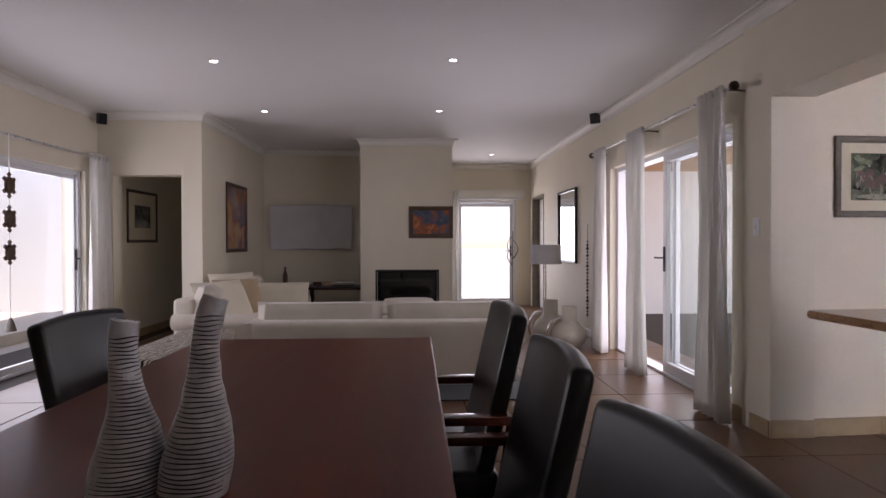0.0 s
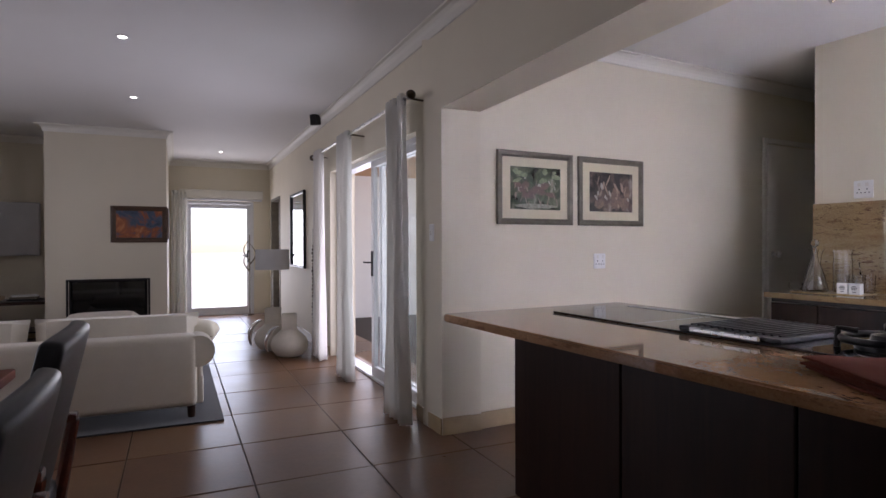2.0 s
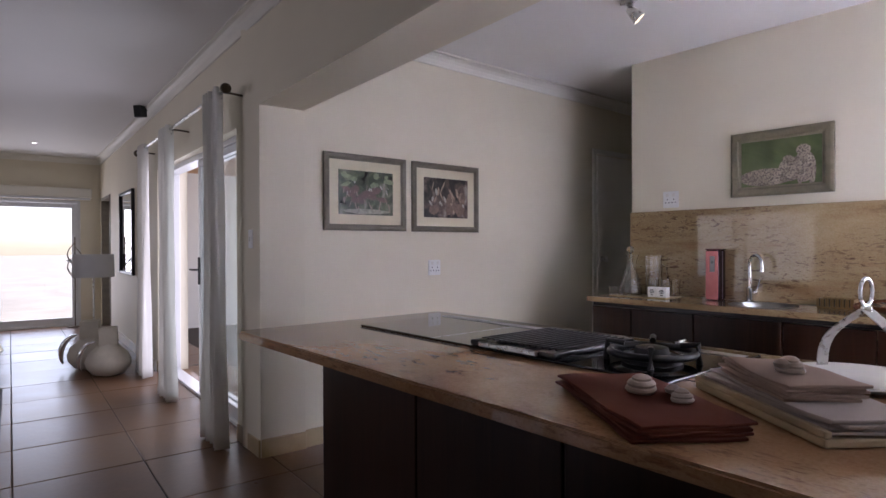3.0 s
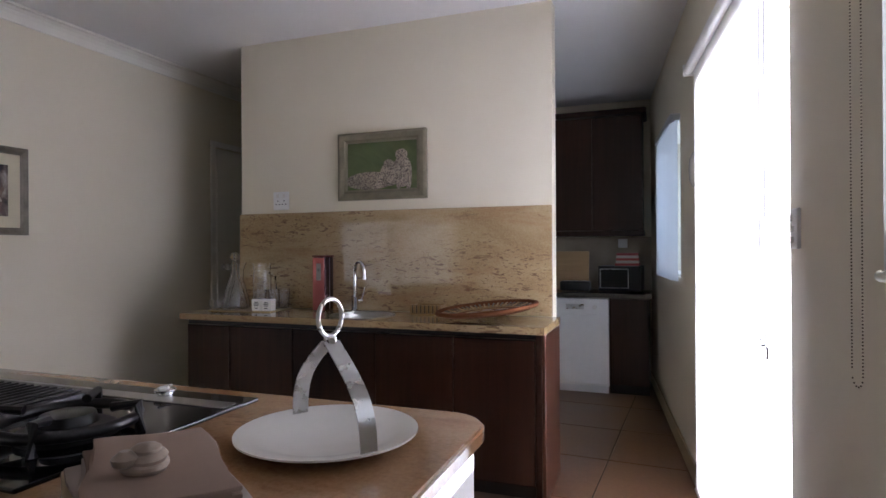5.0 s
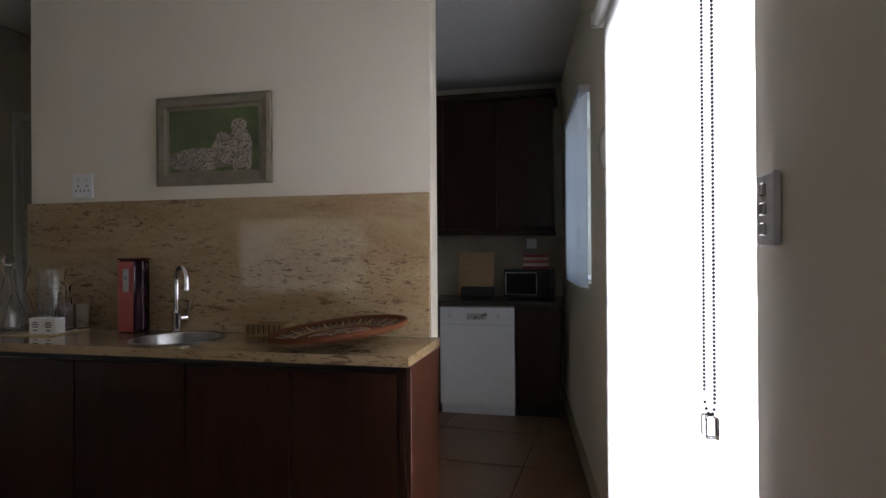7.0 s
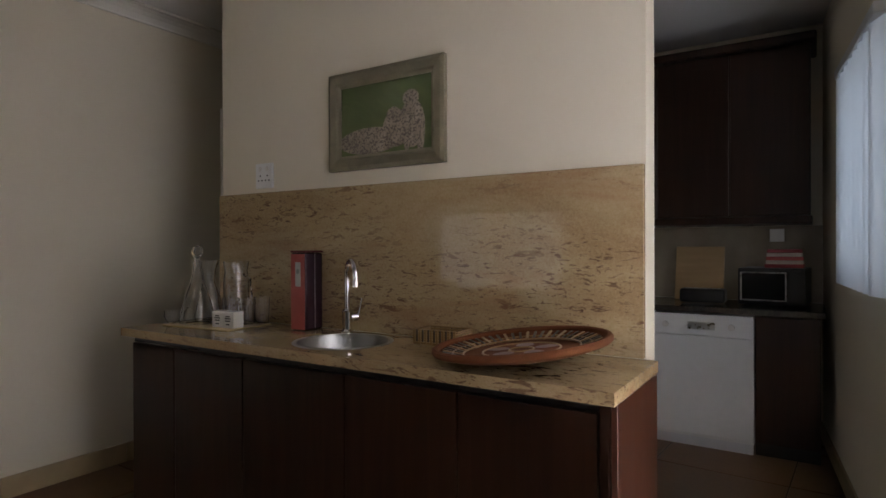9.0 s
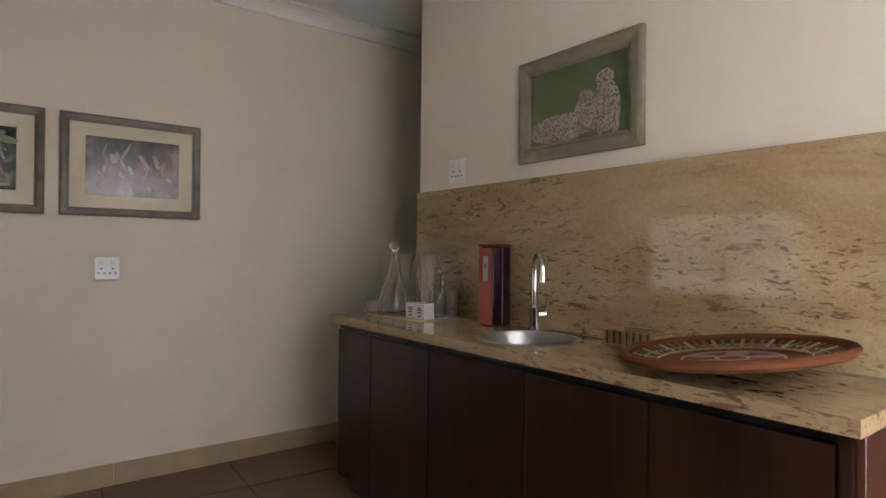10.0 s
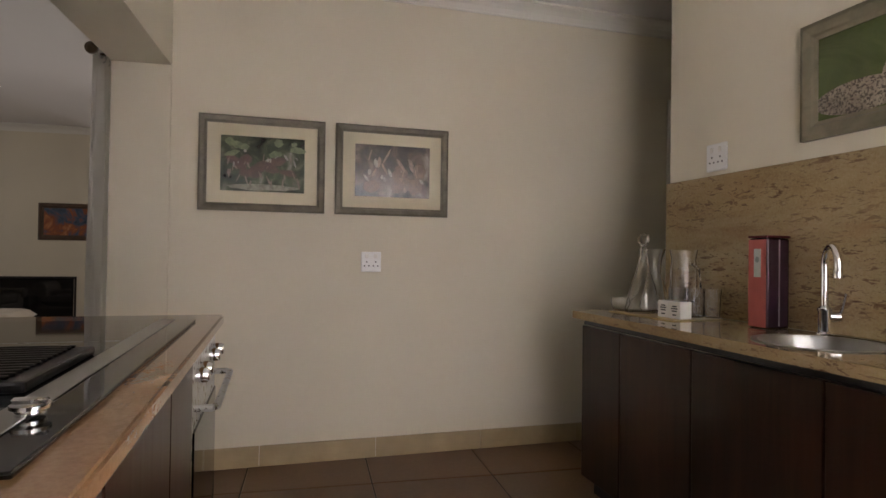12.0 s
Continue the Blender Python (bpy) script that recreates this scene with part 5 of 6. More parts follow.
bu = part("burner", moved(lathe(bm_new(), [(0.085, 0), (0.085, 0.012), (0.07, 0.02), (0.05, 0.022), (0.045, 0.04), (0.02, 0.046)], 28), Matrix.Translation((0.065, -0.36, 0.0085))), BLACK, ob, "black gas burner", True)
ring = [(0.065 + 0.115 * math.cos(k * math.tau / 28), -0.36 + 0.115 * math.sin(k * math.tau / 28), 0.036) for k in range(28)]
part("pan_ring", rod(bm_new(), ring, 0.011, 10, closed=True), BLACK, bu, "black iron ring", True)
for k in range(4):
    a = k * math.tau / 4 + 0.5
    c, s = math.cos(a), math.sin(a)
    pts = [(0.065 + 0.125 * c, -0.36 + 0.125 * s, 0.009), (0.065 + 0.122 * c, -0.36 + 0.122 * s, 0.062), (0.065 + 0.075 * c, -0.36 + 0.075 * s, 0.056)]
    part("pan_support", rod(bm_new(), pts, 0.0095, 8), BLACK, bu, "black iron finger", True)


def napkin_stack(label, m, w, d, n, t, mat):
    ob = thing("napkin_stack", label, "napkins", m, "folded napkins")
    for i in range(n):
        k = 1 - 0.012 * ((i * 3) % 4)
        bm = box(bm_new(), -w / 2 * k, w / 2 * k, -d / 2 * k, d / 2 * k, 0, t * 0.93, t * 0.42, 2)
        bmesh.ops.subdivide_edges(bm, edges=[e for e in bm.edges if e.calc_length() > 0.08], cuts=6, use_grid_fill=True)
        for v in bm.verts:
            v.co += Vector((0.014 * noise.noise(v.co * 9 + Vector((0, 0, i * 1.7))), 0.014 * noise.noise(v.co * 8 + Vector((5, 0, i))), 0.006 * noise.noise(Vector((v.co.x * 9, v.co.y * 9, 2)))))
        part("napkin", moved(bm, pose(0, 0, 0.004 + i * t, 0, 0, (i * 37 % 5 - 2) * 1.5)), mat, ob, "", True)
    return ob


RUST = mat_fabric("rust_linen", (0.15, 0.04, 0.022), 0.35, 400)
SAND = mat_fabric("sand_linen", (0.37, 0.26, 0.205), 0.15, 400)
LINEN = mat_fabric("pale_linen", (0.45, 0.37, 0.33), 0.15, 400)
for cloth in (RUST, SAND, LINEN):
    cloth.node_tree.nodes["Principled BSDF"].inputs["Sheen Weight"].default_value = 0.0
napkin_stack("stack of folded rust-red linen napkins", pose(2.03, 1.755, 0.918, 0, 0, 57), 0.41, 0.215, 5, 0.0062, RUST)
napkin_stack("stack of folded pale linen napkins", pose(2.252, 1.536, 0.936, 0, 0, 54), 0.41, 0.175, 4, 0.007, LINEN)
napkin_stack("smaller stack of folded sand linen napkins", pose(2.27, 1.568, 0.965, 0, 0, 49), 0.265, 0.15, 5, 0.0065, SAND)
ob = thing("wooden_tray", "pale wooden tray under the linen napkins", "tray", pose(2.257, 1.547, 0.9205, 0, 0, 54))
part("board", box(bm_new(), -0.215, 0.215, -0.1, 0.1, 0, 0.016, 0.005), mat_wood("pale_wood", (0.42, 0.30, 0.17), (0.60, 0.47, 0.30), 0.5, (3, 30, 30)), ob)
part("lip", box(bm_new(), -0.215, 0.215, 0.086, 0.1, 0.0165, 0.03, 0.004), mat_wood("pale_wood_lip", (0.42, 0.30, 0.17), (0.60, 0.47, 0.30), 0.5, (3, 30, 30)), ob)


SHELL = mat_plain("tan_shell", (0.44, 0.34, 0.27), 0.45, var=0.35, scale=45)


def shell_ring(m, k, group):
    ob = thing("shell_napkin_ring", "pale shell napkin ring on folded napkins", "napkin ring", m, group)
    prof = [(0.012, 0), (0.032, 0.004), (0.037, 0.011), (0.036, 0.016), (0.032, 0.019), (0.034, 0.025), (0.029, 0.032), (0.023, 0.034), (0.023, 0.039), (0.015, 0.045), (0.004, 0.048)]
    bm = lathe(bm_new(), [(r * k, z * k) for r, z in prof], 32)
    for v in bm.verts:
        a = math.atan2(v.co.y, v.co.x)
        v.co.x *= 1 + 0.07 * math.cos(3 * a + v.co.z * 60)
        v.co.y *= 1 + 0.07 * math.cos(3 * a + v.co.z * 60)
    part("shell", bm, SHELL, ob, "", True)
    part("knot", moved(lathe(bm_new(), [(0.004, 0), (0.014, 0.004), (0.016, 0.012), (0.006, 0.02)], 12), Matrix.Translation((0.03 * k, 0.012 * k, 0.012))), SHELL, ob, "", True)
    return ob


shell_ring(pose(2.045, 1.765, 0.951), 0.85, "shell rings")
shell_ring(pose(2.04, 1.675, 0.951, 0, 0, 60), 0.6, "shell rings")
shell_ring(pose(2.24, 1.55, 1.0, 0, 0, 140), 0.75, "shell rings")

ob = thing("plate", "large white china plate on the island", "plate", pose(2.618, 1.528, 0.9205) @ Matrix.Scale(0.97, 4))
part("dish", lathe(bm_new(), [(0.09, 0.0), (0.1, 0.004), (0.135, 0.016), (0.168, 0.022), (0.168, 0.0255), (0.135, 0.021), (0.1, 0.009), (0.01, 0.006)], 48), CHINA, ob, "", True)
ob = thing("plate_carrier", "polished metal strap carrier with a ring top", "plate carrier", pose(2.602, 1.512, 0.9205, 0, 0, 56) @ Matrix.Translation((0, 0, 0.027)) @ Matrix.Scale(0.96, 4) @ Matrix.Translation((0, 0, -0.027)))
for s in (-1, 1):
    pts = [(s * (0.145 - 0.13 * t ** 1.0 + 0.034 * math.sin(math.pi * t * 1.1)), 0, 0.027 + 0.165 * t ** 0.9) for t in [i / 12 for i in range(13)]]
    bm = bm_new()
    rings = []
    for i, p in enumerate(pts):
        q = Vector(pts[min(i + 1, 12)]) - Vector(pts[max(i - 1, 0)])
        nrm = Vector((-q.z, 0, q.x)).normalized() * 0.0015
        rings.append([bm.verts.new(Vector(p) + nrm * a + Vector((0, b * 0.016, 0))) for a, b in ((-1, -1), (1, -1), (1, 1), (-1, 1))])
    for r0, r1 in zip(rings, rings[1:]):
        for k in range(4):
            bm.faces.new((r0[k], r0[(k + 1) % 4], r1[(k + 1) % 4], r1[k]))
    bm.faces.new(rings[0])
    bm.faces.new(rings[-1][::-1])
    part("strap", bm, STEEL, ob, "curved steel strap", True)
part("collar", moved(lathe(bm_new(), [(0.012, 0), (0.013, 0.004), (0.012, 0.016), (0.008, 0.02)], 18), Matrix.Translation((0, 0, 0.183))), CHROME, ob, "", True)
ring = [(0.034 * math.cos(k * math.tau / 32), 0, 0.236 + 0.034 * math.sin(k * math.tau / 32)) for k in range(32)]
part("ring", moved(rod(bm_new(), ring, 0.0045, 8, closed=True), pose(0, 0, 0, 0, 0, -63)), STEEL, ob, "steel carrying ring", True)


# ---- bar ----
def with_hole(x0, x1, y0, y1, z0, z1, cx, cy, rx, ry, n=48):
    """A slab with an oval hole through it."""
    bm = bm_new()

    def outer(a):
        c, s = math.cos(a), math.sin(a)
        k = min(((x1 if c > 0 else x0) - cx) / c if abs(c) > 1e-6 else 1e9, ((y1 if s > 0 else y0) - cy) / s if abs(s) > 1e-6 else 1e9)
        return cx + k * c, cy + k * s

    angles = sorted([k * math.tau / n for k in range(n)] + [math.atan2(y - cy, x - cx) % math.tau for x in (x0, x1) for y in (y0, y1)])
    loops = []
    for z in (z0, z1):
        loops.append([bm.verts.new((*outer(a), z)) for a in angles])
        loops.append([bm.verts.new((cx + rx * math.cos(a), cy + ry * math.sin(a), z)) for a in angles])
    o0, i0, o1, i1 = loops
    q = len(angles)
    for k in range(q):
        j = (k + 1) % q
        bm.faces.new((o1[k], o1[j], i1[j], i1[k]))
        bm.faces.new((o0[j], o0[k], i0[k], i0[j]))
        bm.faces.new((o0[k], o0[j], o1[j], o1[k]))
        bm.faces.new((i0[j], i0[k], i1[k], i1[j]))
    return bm


SX, SY, SR = 4.63, 2.53, 0.172
bm = with_hole(4.40, 4.859, 1.46, 3.62, 0.865, 0.90, SX, SY, SR, SR)
bmesh.ops.remove_doubles(bm, verts=bm.verts[:], dist=0.0005)
solid("bar_worktop", bm, GRANITE, Matrix(), "polished beige granite bar worktop with sink cut-out", "worktop")
solid("splashback", box(bm_new(), 4.86, 4.879, 1.502, 3.56, 0.901, 1.505, 0.002, 1), GRANITE, Matrix(), "tall beige granite splashback behind the bar", "splashback")
ob = thing("bar_cabinet", "dark wood bar cabinet with five plain doors", "cabinet", pose(4.44, 0, 0.01))
part("body", box(bm_new(), 0.02, 0.419, 1.48, 3.6, 0.12, 0.72), DARKWOOD, ob)
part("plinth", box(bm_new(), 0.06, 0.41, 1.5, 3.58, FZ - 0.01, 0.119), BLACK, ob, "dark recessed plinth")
# Black colour puts the shade under the worktop's edge into this strip.
part("top_rail", box(bm_new(), 0.012, 0.03, 1.48, 3.6, 0.825, 0.854), BLACK, ob, "black rail painting the shade under the worktop")
seams = (1.512, 1.925, 2.355, 2.86, 3.29, 3.6)
for y0, y1 in zip(seams, seams[1:]):
    part("door", box(bm_new(), 0.0, 0.0195, y0 + 0.003, y1 - 0.003, 0.13, 0.822, 0.004, 2), DARKWOOD, ob)
part("side_panel", box(bm_new(), 0.0, 0.419, 1.463, 1.4795, 0.05, 0.853, 0.002, 1), mat_wood("red_side_wood", (0.04, 0.013, 0.007), (0.085, 0.028, 0.015), 0.3, (38, 38, 2.0)), ob, "reddish wooden side panel")
part("corner_post", box(bm_new(), -0.004, 0.0195, 1.48, 1.51, 0.05, 0.853, 0.006, 2), DARKWOOD, ob)

ob = thing("bar_sink", "round stainless steel bar sink", "sink", pose(SX, SY, 0.9))
part("bowl", lathe(bm_new(), [(SR + 0.014, 0.001), (SR + 0.012, 0.0035), (SR - 0.004, 0.003), (SR - 0.012, -0.02), (SR - 0.02, -0.12), (SR - 0.06, -0.145), (0.03, -0.15), (0.001, -0.15)], 48, close=False), mat_plain("dull_steel", (0.36, 0.36, 0.35), 0.33, 1.0, 0.1, 40), ob, "", True)
part("drain", moved(lathe(bm_new(), [(0.028, 0), (0.028, 0.003), (0.02, 0.004), (0.005, 0.002)], 20), Matrix.Translation((0, 0, -0.149))), CHROME, ob, "", True)
ob = thing("bar_tap", "chrome swan-neck bar tap", "tap", pose(4.82, 2.68, 0.9005, 0, 0, -121))
part("body", lathe(bm_new(), [(0.026, 0), (0.026, 0.006), (0.02, 0.012), (0.02, 0.075), (0.022, 0.08), (0.022, 0.088), (0.014, 0.096)], 24), CHROME, ob, "", True)
pts = [(0, 0, 0.09), (0, 0, 0.2)] + [(0.055 - 0.055 * math.cos(a), 0, 0.235 + 0.06 * math.sin(a)) for a in [i * math.pi / 12 for i in range(13)]] + [(0.11, 0, 0.215)]
part("spout", rod(bm_new(), pts, 0.0115, 14), CHROME, ob, "swan-neck spout", True)
part("nozzle", moved(lathe(bm_new(), [(0.0135, 0), (0.0135, 0.022), (0.0118, 0.026)], 18), Matrix.Translation((0.11, 0, 0.192))), CHROME, ob, "", True)
part("lever_boss", moved(lathe(bm_new(), [(0.017, 0), (0.017, 0.03), (0.012, 0.036)], 18), pose(0, 0.014, 0.06, -90, 0, 0)), CHROME, ob, "", True)
part("lever", rod(bm_new(), [(0, 0.042, 0.06), (0.01, 0.05, 0.09), (0.022, 0.056, 0.14)], 0.0055, 10), CHROME, ob, "thin chrome lever", True)

ob = thing("gift_tin", "tall tin with a pink front and dark sides", "tin", pose(4.795, 2.885, 0.9005) @ Matrix.Diagonal((0.82, 0.82, 0.97, 1)))
part("body", box(bm_new(), -0.0625, 0.0625, -0.0525, 0.0525, 0, 0.335, 0.012, 3), mat_plain("dark_plum_tin", (0.045, 0.018, 0.03), 0.2, 0.3), ob, "", True)
part("front", box(bm_new(), -0.0655, -0.063, -0.049, 0.049, 0.004, 0.33, 0.001, 1), mat_plain("pink_tin", (0.44, 0.10, 0.085), 0.22, 0.2), ob, "coral pink front")
tg = part("tag", box(bm_new(), -0.0672, -0.0658, -0.022, 0.016, 0.19, 0.295, 0.0005, 1), mat_plain("grey_tag", (0.42, 0.44, 0.42), 0.6), ob, "pale grey hang tag")
part("emblem", moved(lathe(bm_new(), [(0.011, 0), (0.011, 0.0008), (0.004, 0.001)], 18), pose(-0.0673, -0.003, 0.255, 0, -90, 0)), mat_plain("grey_ink", (0.2, 0.23, 0.22), 0.6), tg)
part("lid", box(bm_new(), -0.0645, 0.0645, -0.0545, 0.0545, 0.336, 0.345, 0.004, 2), mat_plain("maroon_lid", (0.14, 0.02, 0.025), 0.25, 0.3), ob, "dark red lid edge")
part("stripe", box(bm_new(), 0.0, 0.006, -0.0545, -0.0528, 0.01, 0.33), mat_plain("silver_stripe", (0.5, 0.45, 0.5), 0.3, 0.6), ob)

solid("woven_mat", box(bm_new(), -0.13, 0.12, -0.21, 0.21, 0, 0.004, 0.0015, 1), mat_fabric("straw_weave", (0.50, 0.36, 0.14), 0.3, 250), pose(4.68, 3.33, 0.9005, 0, 0, 4), "thin straw mat under the glassware", "mat")
GZ = 0.905


def vessel(name, label, m, prof, cat, mat=GLASS, stopper=None):
    ob = thing(name, label, cat, m)
    inner = [(max(r - 0.0028, 0.001), z + (0.004 if i == 0 else 0.0)) for i, (r, z) in enumerate(prof)]
    part("body", lathe(bm_new(), prof + inner[::-1], 28, close=False), mat, ob, "", True)
    if stopper:
        part("stopper", moved(lathe(bm_new(), [(0.009, -0.03), (0.011, 0.0), (0.014, 0.004), (0.008, 0.012), (0.02, 0.022), (0.0265, 0.04), (0.02, 0.058), (0.004, 0.066)], 22), Matrix.Translation((0, 0, stopper))), mat, ob, "round glass stopper", True)
    return ob


vessel("decanter", "clear glass decanter with a ball stopper", pose(4.64, 3.42, GZ), [(0.055, 0), (0.075, 0.004), (0.078, 0.02), (0.055, 0.11), (0.025, 0.2), (0.017, 0.24), (0.018, 0.27), (0.024, 0.28)], "decanter", stopper=0.285)
vessel("carafe", "clear glass carafe with a flared mouth", pose(4.73, 3.46, GZ), [(0.04, 0), (0.062, 0.005), (0.068, 0.03), (0.045, 0.12), (0.026, 0.18), (0.03, 0.24), (0.046, 0.285)], "carafe")
j = vessel("jug", "tall clear glass jug", pose(4.765, 3.31, GZ), [(0.05, 0), (0.056, 0.004), (0.056, 0.2), (0.05, 0.235), (0.058, 0.28)], "jug")
part("handle", rod(bm_new(), [(0.0, -0.055, 0.22), (0, -0.1, 0.2), (0, -0.105, 0.12), (0, -0.055, 0.06)], 0.006, 10), GLASS, j, "", True)
for x, y in ((4.74, 3.2), (4.79, 3.165), (4.71, 3.28)):
    vessel("tumbler", "plain clear drinking glass", pose(x, y, GZ), [(0.024, 0), (0.03, 0.004), (0.036, 0.12)], "glass")
b = vessel("glass_ladle_bowl", "small clear glass bowl with a handle", pose(4.585, 3.515, GZ), [(0.012, 0), (0.03, 0.006), (0.042, 0.035), (0.04, 0.06)], "bowl")
part("handle", rod(bm_new(), [(0.03, -0.02, 0.04), (0.05, -0.05, 0.08), (0.06, -0.06, 0.14)], 0.005, 8), GLASS, b, "", True)
for y in (3.235, 3.165):
    ob = thing("tea_box", "small white square box with a printed emblem", "box", pose(4.635, y, GZ, 0, 0, 6), "small white boxes")
    part("box", box(bm_new(), -0.03, 0.03, -0.032, 0.032, 0, 0.07, 0.005, 2), CHINA, ob)
    for zc, w in ((0.05, 0.012), (0.041, 0.017), (0.031, 0.014), (0.016, 0.01)):
        part("print_bar", box(bm_new(), -0.0308, -0.0301, -w, w, zc - 0.0025, zc + 0.0025), BLACK, ob, "dark printed bar")

ob = thing("wicker_basket", "small low woven straw basket", "basket", pose(4.785, 2.19, 0.9005, 0, 0, 2))
STRAW = mat_fabric("straw", (0.34, 0.21, 0.08), 0.35, 200)
for i in range(6):
    z = 0.006 + i * 0.009
    for k, (x0, x1, y0, y1) in enumerate(((-0.055, 0.055, -0.09, -0.084), (-0.055, 0.055, 0.084, 0.09), (-0.061, -0.055, -0.09, 0.09), (0.055, 0.061, -0.09, 0.09))):
        part("strand", box(bm_new(), x0, x1, y0, y1, z - 0.0035, z + 0.0035, 0.002, 1), STRAW, ob)
for i in range(15):
    y = -0.084 + i * 0.012
    for x in (-0.0625, 0.0625):
        part("stake", box(bm_new(), x - 0.002, x + 0.002, y - 0.0025, y + 0.0025, 0.002 + 0.009 * (i % 2), 0.054), BRONZE if i % 2 else STRAW, ob)
part("base", box(bm_new(), -0.055, 0.055, -0.084, 0.084, 0, 0.004), STRAW, ob)

ob = thing("woven_tray", "large round coiled basket tray with dark pattern", "tray", pose(4.59, 1.785, 0.905) @ Matrix.Scale(1.05, 4) @ Matrix.Rotation(radians(-6), 4, Vector((0.94, 0.34, 0))) @ Matrix.Translation((0, 0, 0.034)))
COIL = mat_fabric("rust_coil", (0.15, 0.052, 0.02), 0.35, 160)
COIL.node_tree.nodes["Principled BSDF"].inputs["Sheen Weight"].default_value = 0.0
PALECOIL = mat_fabric("pale_coil", (0.34, 0.21, 0.10), 0.3, 260)
part("dish", lathe(bm_new(), [(0.001, -0.002), (0.16, -0.003), (0.215, 0.004), (0.243, 0.02), (0.243, 0.026), (0.213, 0.011), (0.16, 0.004), (0.001, 0.004)], 60), COIL, ob, "rust-brown coiled fibre", True)
for r in (0.035, 0.11, 0.165, 0.195):
    ring = [(r * math.cos(k * math.tau / 60), r * math.sin(k * math.tau / 60), 0.0045 + (0.0035 if r > 0.16 else 0) + (0.004 if r > 0.19 else 0)) for k in range(60)]
    part("coil", rod(bm_new(), ring, 0.003, 6, closed=True), PALECOIL, ob, "pale stitched ring", True)
rim = [(0.243 * math.cos(k * math.tau / 60), 0.243 * math.sin(k * math.tau / 60), 0.024) for k in range(60)]
part("rim", rod(bm_new(), rim, 0.011, 8, closed=True), COIL, ob, "thick bound rim", True)
for k in range(56):
    a = k * math.tau / 56
    bm = moved(box(bm_new(), 0.17, 0.232, -0.004, 0.004, -0.001, 0.002), Matrix.Rotation(a, 4, "Z") @ pose(0, 0, -0.041, 0, -15.5, 0))
    part("stitch", bm, PALECOIL if k % 3 == 0 else BRONZE, ob)
for k in range(5):
    a = k * math.tau / 5 + 0.3
    bm = lathe(bm_new(), [(0.034, 0), (0.033, 0.0015), (0.002, 0.002)], 18, (1, 0.8))
    part("petal", moved(bm, Matrix.Rotation(a, 4, "Z") @ Matrix.Translation((0.072, 0, 0.0045))), mat_fabric("dark_rust", (0.12, 0.035, 0.02), 0.3, 260), ob, "dark woven petal")


# ---- scullery ----
solid("scullery_worktop", box(bm_new(), 6.58, 7.19, 0.86, 2.19, 0.845, 0.878, 0.004), mat_plain("dark_granite", (0.10, 0.085, 0.07), 0.15, var=0.5, scale=60), SCULLERY, "dark stone worktop in the scullery", "worktop")
ob = thing("dishwasher", "white dishwasher under the scullery worktop", "dishwasher", SCULLERY @ pose(6.6, 1.475, FZ - 0.012))
part("body", box(bm_new(), 0.02, 0.56, -0.275, 0.275, 0.06, 0.79), WHITE, ob)
part("door", box(bm_new(), 0.0, 0.0195, -0.275, 0.275, 0.08, 0.66, 0.004), WHITE, ob)
pn = part("control_panel", box(bm_new(), 0.0, 0.0195, -0.275, 0.275, 0.664, 0.79, 0.004), WHITE, ob)
part("handle_recess", box(bm_new(), -0.002, -0.0003, -0.075, 0.075, 0.7, 0.745, 0.0008, 1), STEEL, pn, "grey grip recess")
for y in (-0.16, 0.2):
    part("button", moved(lathe(bm_new(), [(0.018, 0), (0.018, 0.006), (0.014, 0.008)], 18), pose(0.0, y, 0.722, 0, -90, 0)), CHINA, pn, "", True)
part("kick_plate", box(bm_new(), 0.03, 0.05, -0.27, 0.27, 0.0, 0.075), ALU, ob, "grey kick plate")
ob = thing("scullery_cabinet", "dark wood base cabinet in the scullery", "cabinet", SCULLERY @ pose(6.6, 0, FZ - 0.012))
part("body", box(bm_new(), 0.02, 0.57, 0.88, 1.195, 0.08, 0.8), DARKWOOD, ob)
part("door", box(bm_new(), 0.0, 0.019, 0.885, 1.19, 0.09, 0.795, 0.004), DARKWOOD, ob)
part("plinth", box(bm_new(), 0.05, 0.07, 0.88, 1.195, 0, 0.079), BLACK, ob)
ob = thing("scullery_cabinet", "dark wood base cabinet beyond the dishwasher", "cabinet", SCULLERY @ pose(6.6, 0, FZ - 0.012))
part("body", box(bm_new(), 0.02, 0.57, 1.755, 2.18, 0.0, 0.8), DARKWOOD, ob)
part("door", box(bm_new(), 0.0, 0.019, 1.76, 2.175, 0.09, 0.795, 0.004), DARKWOOD, ob)
ob = thing("wall_cupboard", "tall dark wood wall cupboards with plain doors", "cupboard", SCULLERY @ pose(6.82, 0, 0))
part("body", box(bm_new(), 0.02, 0.379, 0.93, 2.19, 1.41, 2.40), DARKWOOD, ob)
for y0, y1 in ((0.93, 1.345), (1.35, 1.765), (1.77, 2.19)):
    part("door", box(bm_new(), 0.0, 0.0195, y0 + 0.002, y1 - 0.002, 1.415, 2.395, 0.005), DARKWOOD, ob)
part("cornice", box(bm_new(), -0.045, 0.379, 0.90, 2.19, 2.401, 2.45, 0.015, 3), DARKWOOD, ob, "moulded dark cornice")
part("pelmet", box(bm_new(), -0.012, 0.379, 0.92, 2.19, 1.365, 1.409, 0.008, 2), DARKWOOD, ob, "dark light pelmet")
solid("tile_splashback", box(bm_new(), 7.185, 7.198, 0.75, 2.19, 0.88, 1.36), mat_plain("tan_splash", (0.36, 0.30, 0.22), 0.3, var=0.2, scale=5), SCULLERY, "tan stone splashback in the scullery", "splashback")
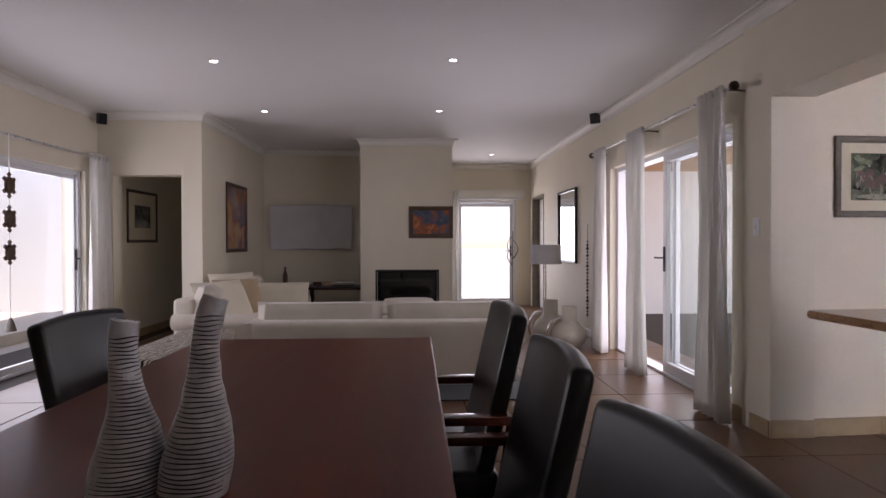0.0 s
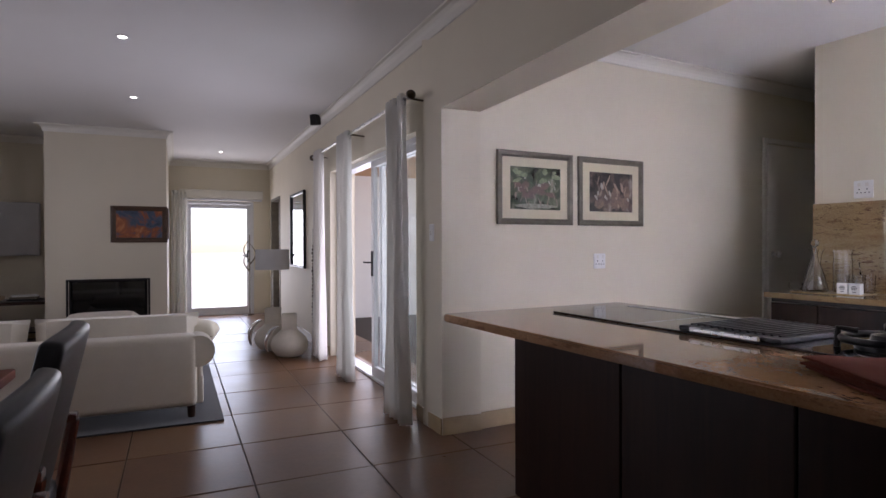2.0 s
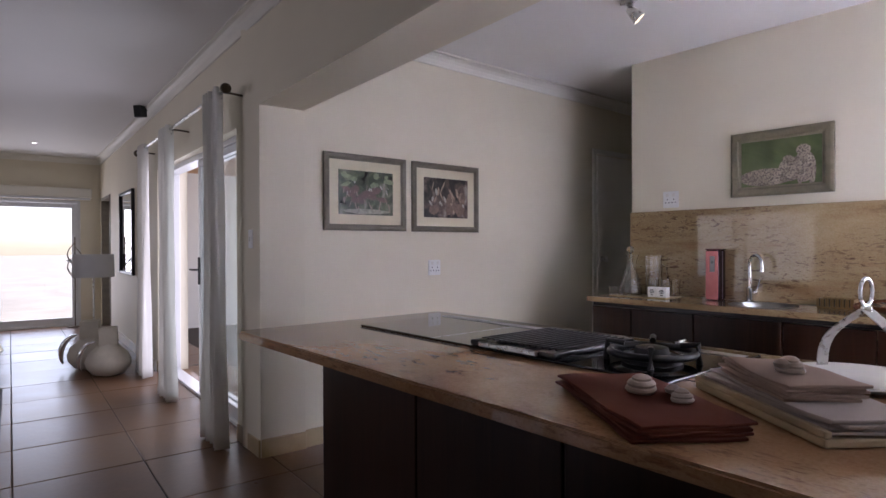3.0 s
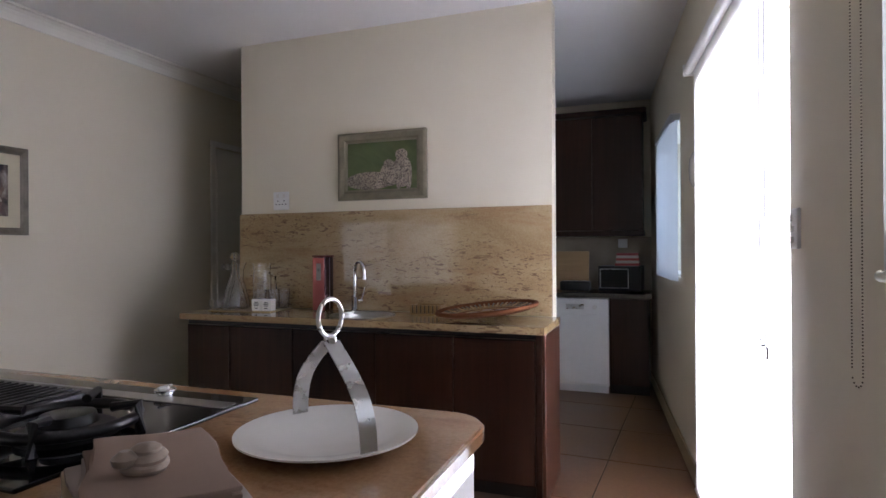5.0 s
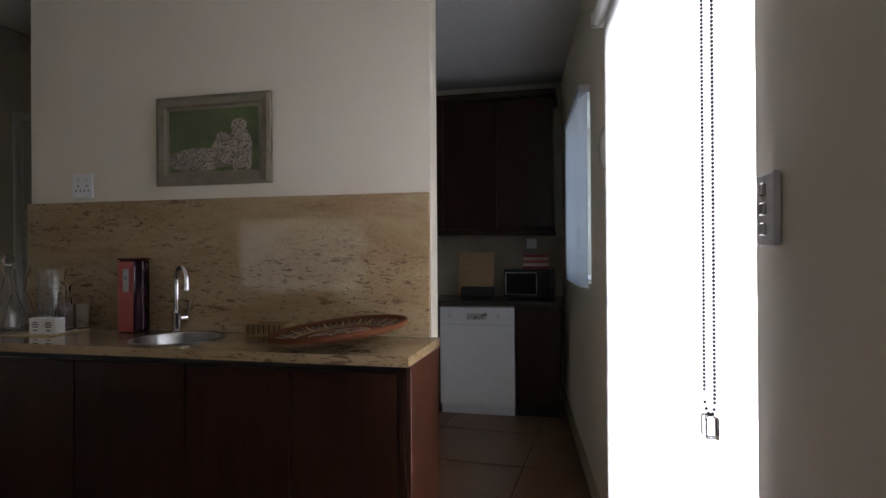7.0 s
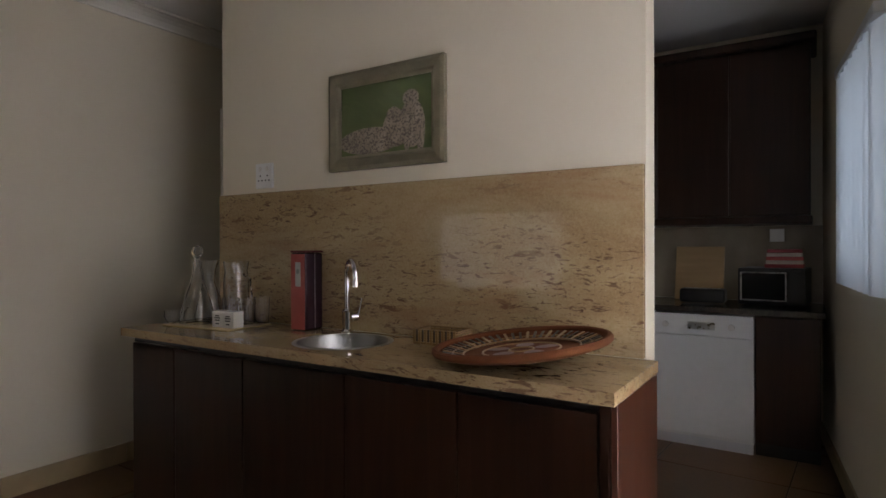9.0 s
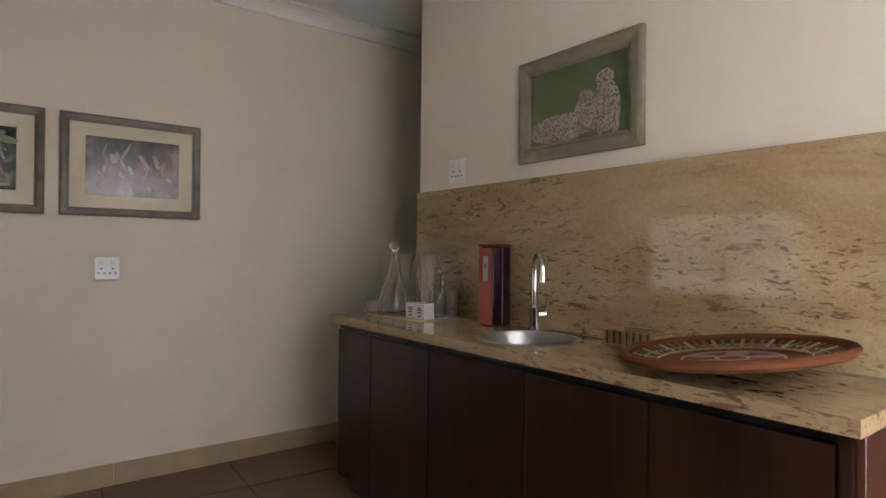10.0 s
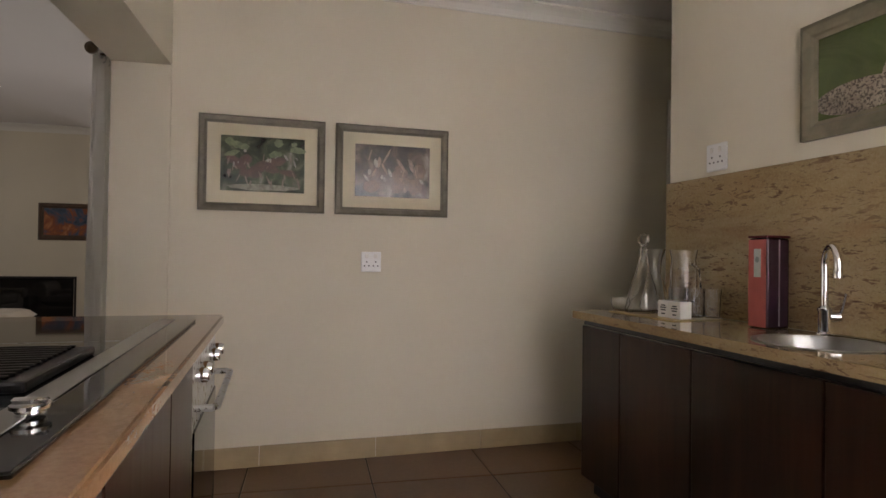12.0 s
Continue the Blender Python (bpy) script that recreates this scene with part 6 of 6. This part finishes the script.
ob = thing("microwave", "black microwave oven on the scullery worktop", "microwave", SCULLERY @ pose(6.78, 1.14, 0.879, 0, 0, -4))
part("case", box(bm_new(), 0.0, 0.33, -0.19, 0.16, 0.01, 0.225, 0.008), BLACK, ob)
part("door_glass", box(bm_new(), -0.008, -0.0005, -0.1, 0.15, 0.03, 0.205, 0.003, 1), BLACKGLASS, ob, "dark glass door")
part("door_frame", moved(moved(frame_bars(bm_new(), 0.24, 0.17, 0.008, 0.004), pose(0, 0, 0, 0, 0, 90)), Matrix.Translation((-0.0105, 0.025, 0.033))), STEEL, ob, "thin steel border")
part("panel", box(bm_new(), -0.006, -0.0005, -0.18, -0.11, 0.03, 0.205, 0.003, 1), BLACK, ob)
zz = 1.105
for i, (c, w) in enumerate((((0.42, 0.06, 0.06), 0.2), ((0.6, 0.52, 0.45), 0.19), ((0.48, 0.08, 0.07), 0.19), ((0.62, 0.55, 0.5), 0.18), ((0.36, 0.05, 0.06), 0.18))):
    bk = solid("book", box(bm_new(), -0.07, 0.07, -w / 2, w / 2, 0, 0.021, 0.003, 1), mat_plain("book_cover", c, 0.5), SCULLERY @ pose(6.9, 1.06, zz, 0, 0, (i * 7) % 5 - 2), "thin recipe book in a stack", "book", "books on the microwave")
    zz += 0.022
solid("notice_card", box(bm_new(), -0.003, 0.003, -0.04, 0.04, 0, 0.08), WHITE, SCULLERY @ pose(7.1, 1.11, 1.26) @ Matrix.Translation((0, 0, -0.0)), "small white card above the books", "card")
ob = thing("chopping_board", "pale wooden chopping board leaning on the wall", "chopping board", SCULLERY @ pose(7.05, 1.56, 0.879, 0, 12, 0))
part("board", box(bm_new(), 0, 0.018, -0.15, 0.15, 0.0, 0.36, 0.006), mat_wood("beech", (0.36, 0.22, 0.10), (0.50, 0.33, 0.17), 0.5, (30, 3, 30)), ob)
ob = thing("toaster", "low black toaster on the scullery worktop", "toaster", SCULLERY @ pose(6.85, 1.5, 0.879))
part("body", box(bm_new(), -0.07, 0.07, -0.13, 0.13, 0.005, 0.09, 0.02, 3), BLACK, ob, "", True)
part("slot", box(bm_new(), -0.02, 0.02, -0.1, 0.1, 0.0905, 0.092), STEEL, ob)


# ---- floor ----
bm = box(bm_new(), -6.4, 6.2, -6.5, 8.2, -0.1, FZ - 0.0035)
floor = setting("floor", bm, GROUT, LIV, "dark brown stone tile floor with grouted joints")
PU, PV, G = 0.6, 0.65, 0.0028


def tile_mesh(seed):
    rnd = random.Random(seed)
    bm = box(bm_new(), -PU / 2 + G, PU / 2 - G, -PV / 2 + G, PV / 2 - G, -0.02, 0.0)
    top = [e for e in bm.edges if all(v.co.z > -0.01 for v in e.verts)]
    bmesh.ops.bevel(bm, geom=top, offset=0.003, segments=1, affect="EDGES")
    for v in bm.verts:
        v.co += Vector((rnd.uniform(-0.0015, 0.0015), rnd.uniform(-0.0015, 0.0015), 0))
    mesh = bpy.data.meshes.new("tile")
    bm.to_mesh(mesh)
    bm.free()
    mesh.materials.append(TILE)
    return mesh


MESHES = [tile_mesh(i) for i in range(6)]
cells = []
for i in range(-10, 12):
    for j in range(-9, 13):
        u, v = -1.14 + (i + 0.5) * PU, 0.36 + (j + 0.5) * PV
        p = LIV @ Vector((u, v, 0))
        living = -5.5 < u < 0.4 and v < 7.4 and p.y > 0.3 and not (u < -1.6 and v > 5.6)
        cook = u >= 0.3 and v < 0.35 and p.x < 7.3 and p.y > 0.35 and not (p.x > 5.3 and p.y > 2.4)
        if living or cook:
            near = (p.x - 1.8) ** 2 + (p.y - 2.5) ** 2
            cells.append((near, u, v))
cells.sort()
rnd = random.Random(4)
for k, (near, u, v) in enumerate(cells[:300]):
    t = new("tile", MESHES[rnd.randrange(6)])
    t.parent = floor
    t.matrix_basis = pose(u, v, FZ + rnd.uniform(-0.001, 0.001), rnd.uniform(-0.12, 0.12), rnd.uniform(-0.12, 0.12), 180 * rnd.randrange(2))
if len(cells) > 300:
    bm = bm_new()
    for near, u, v in cells[300:]:
        box(bm, u - PU / 2 + G, u + PU / 2 - G, v - PV / 2 + G, v + PV / 2 - G, FZ - 0.02, FZ)
    part("far_tiles", bm, TILE, floor, kind="stuff")
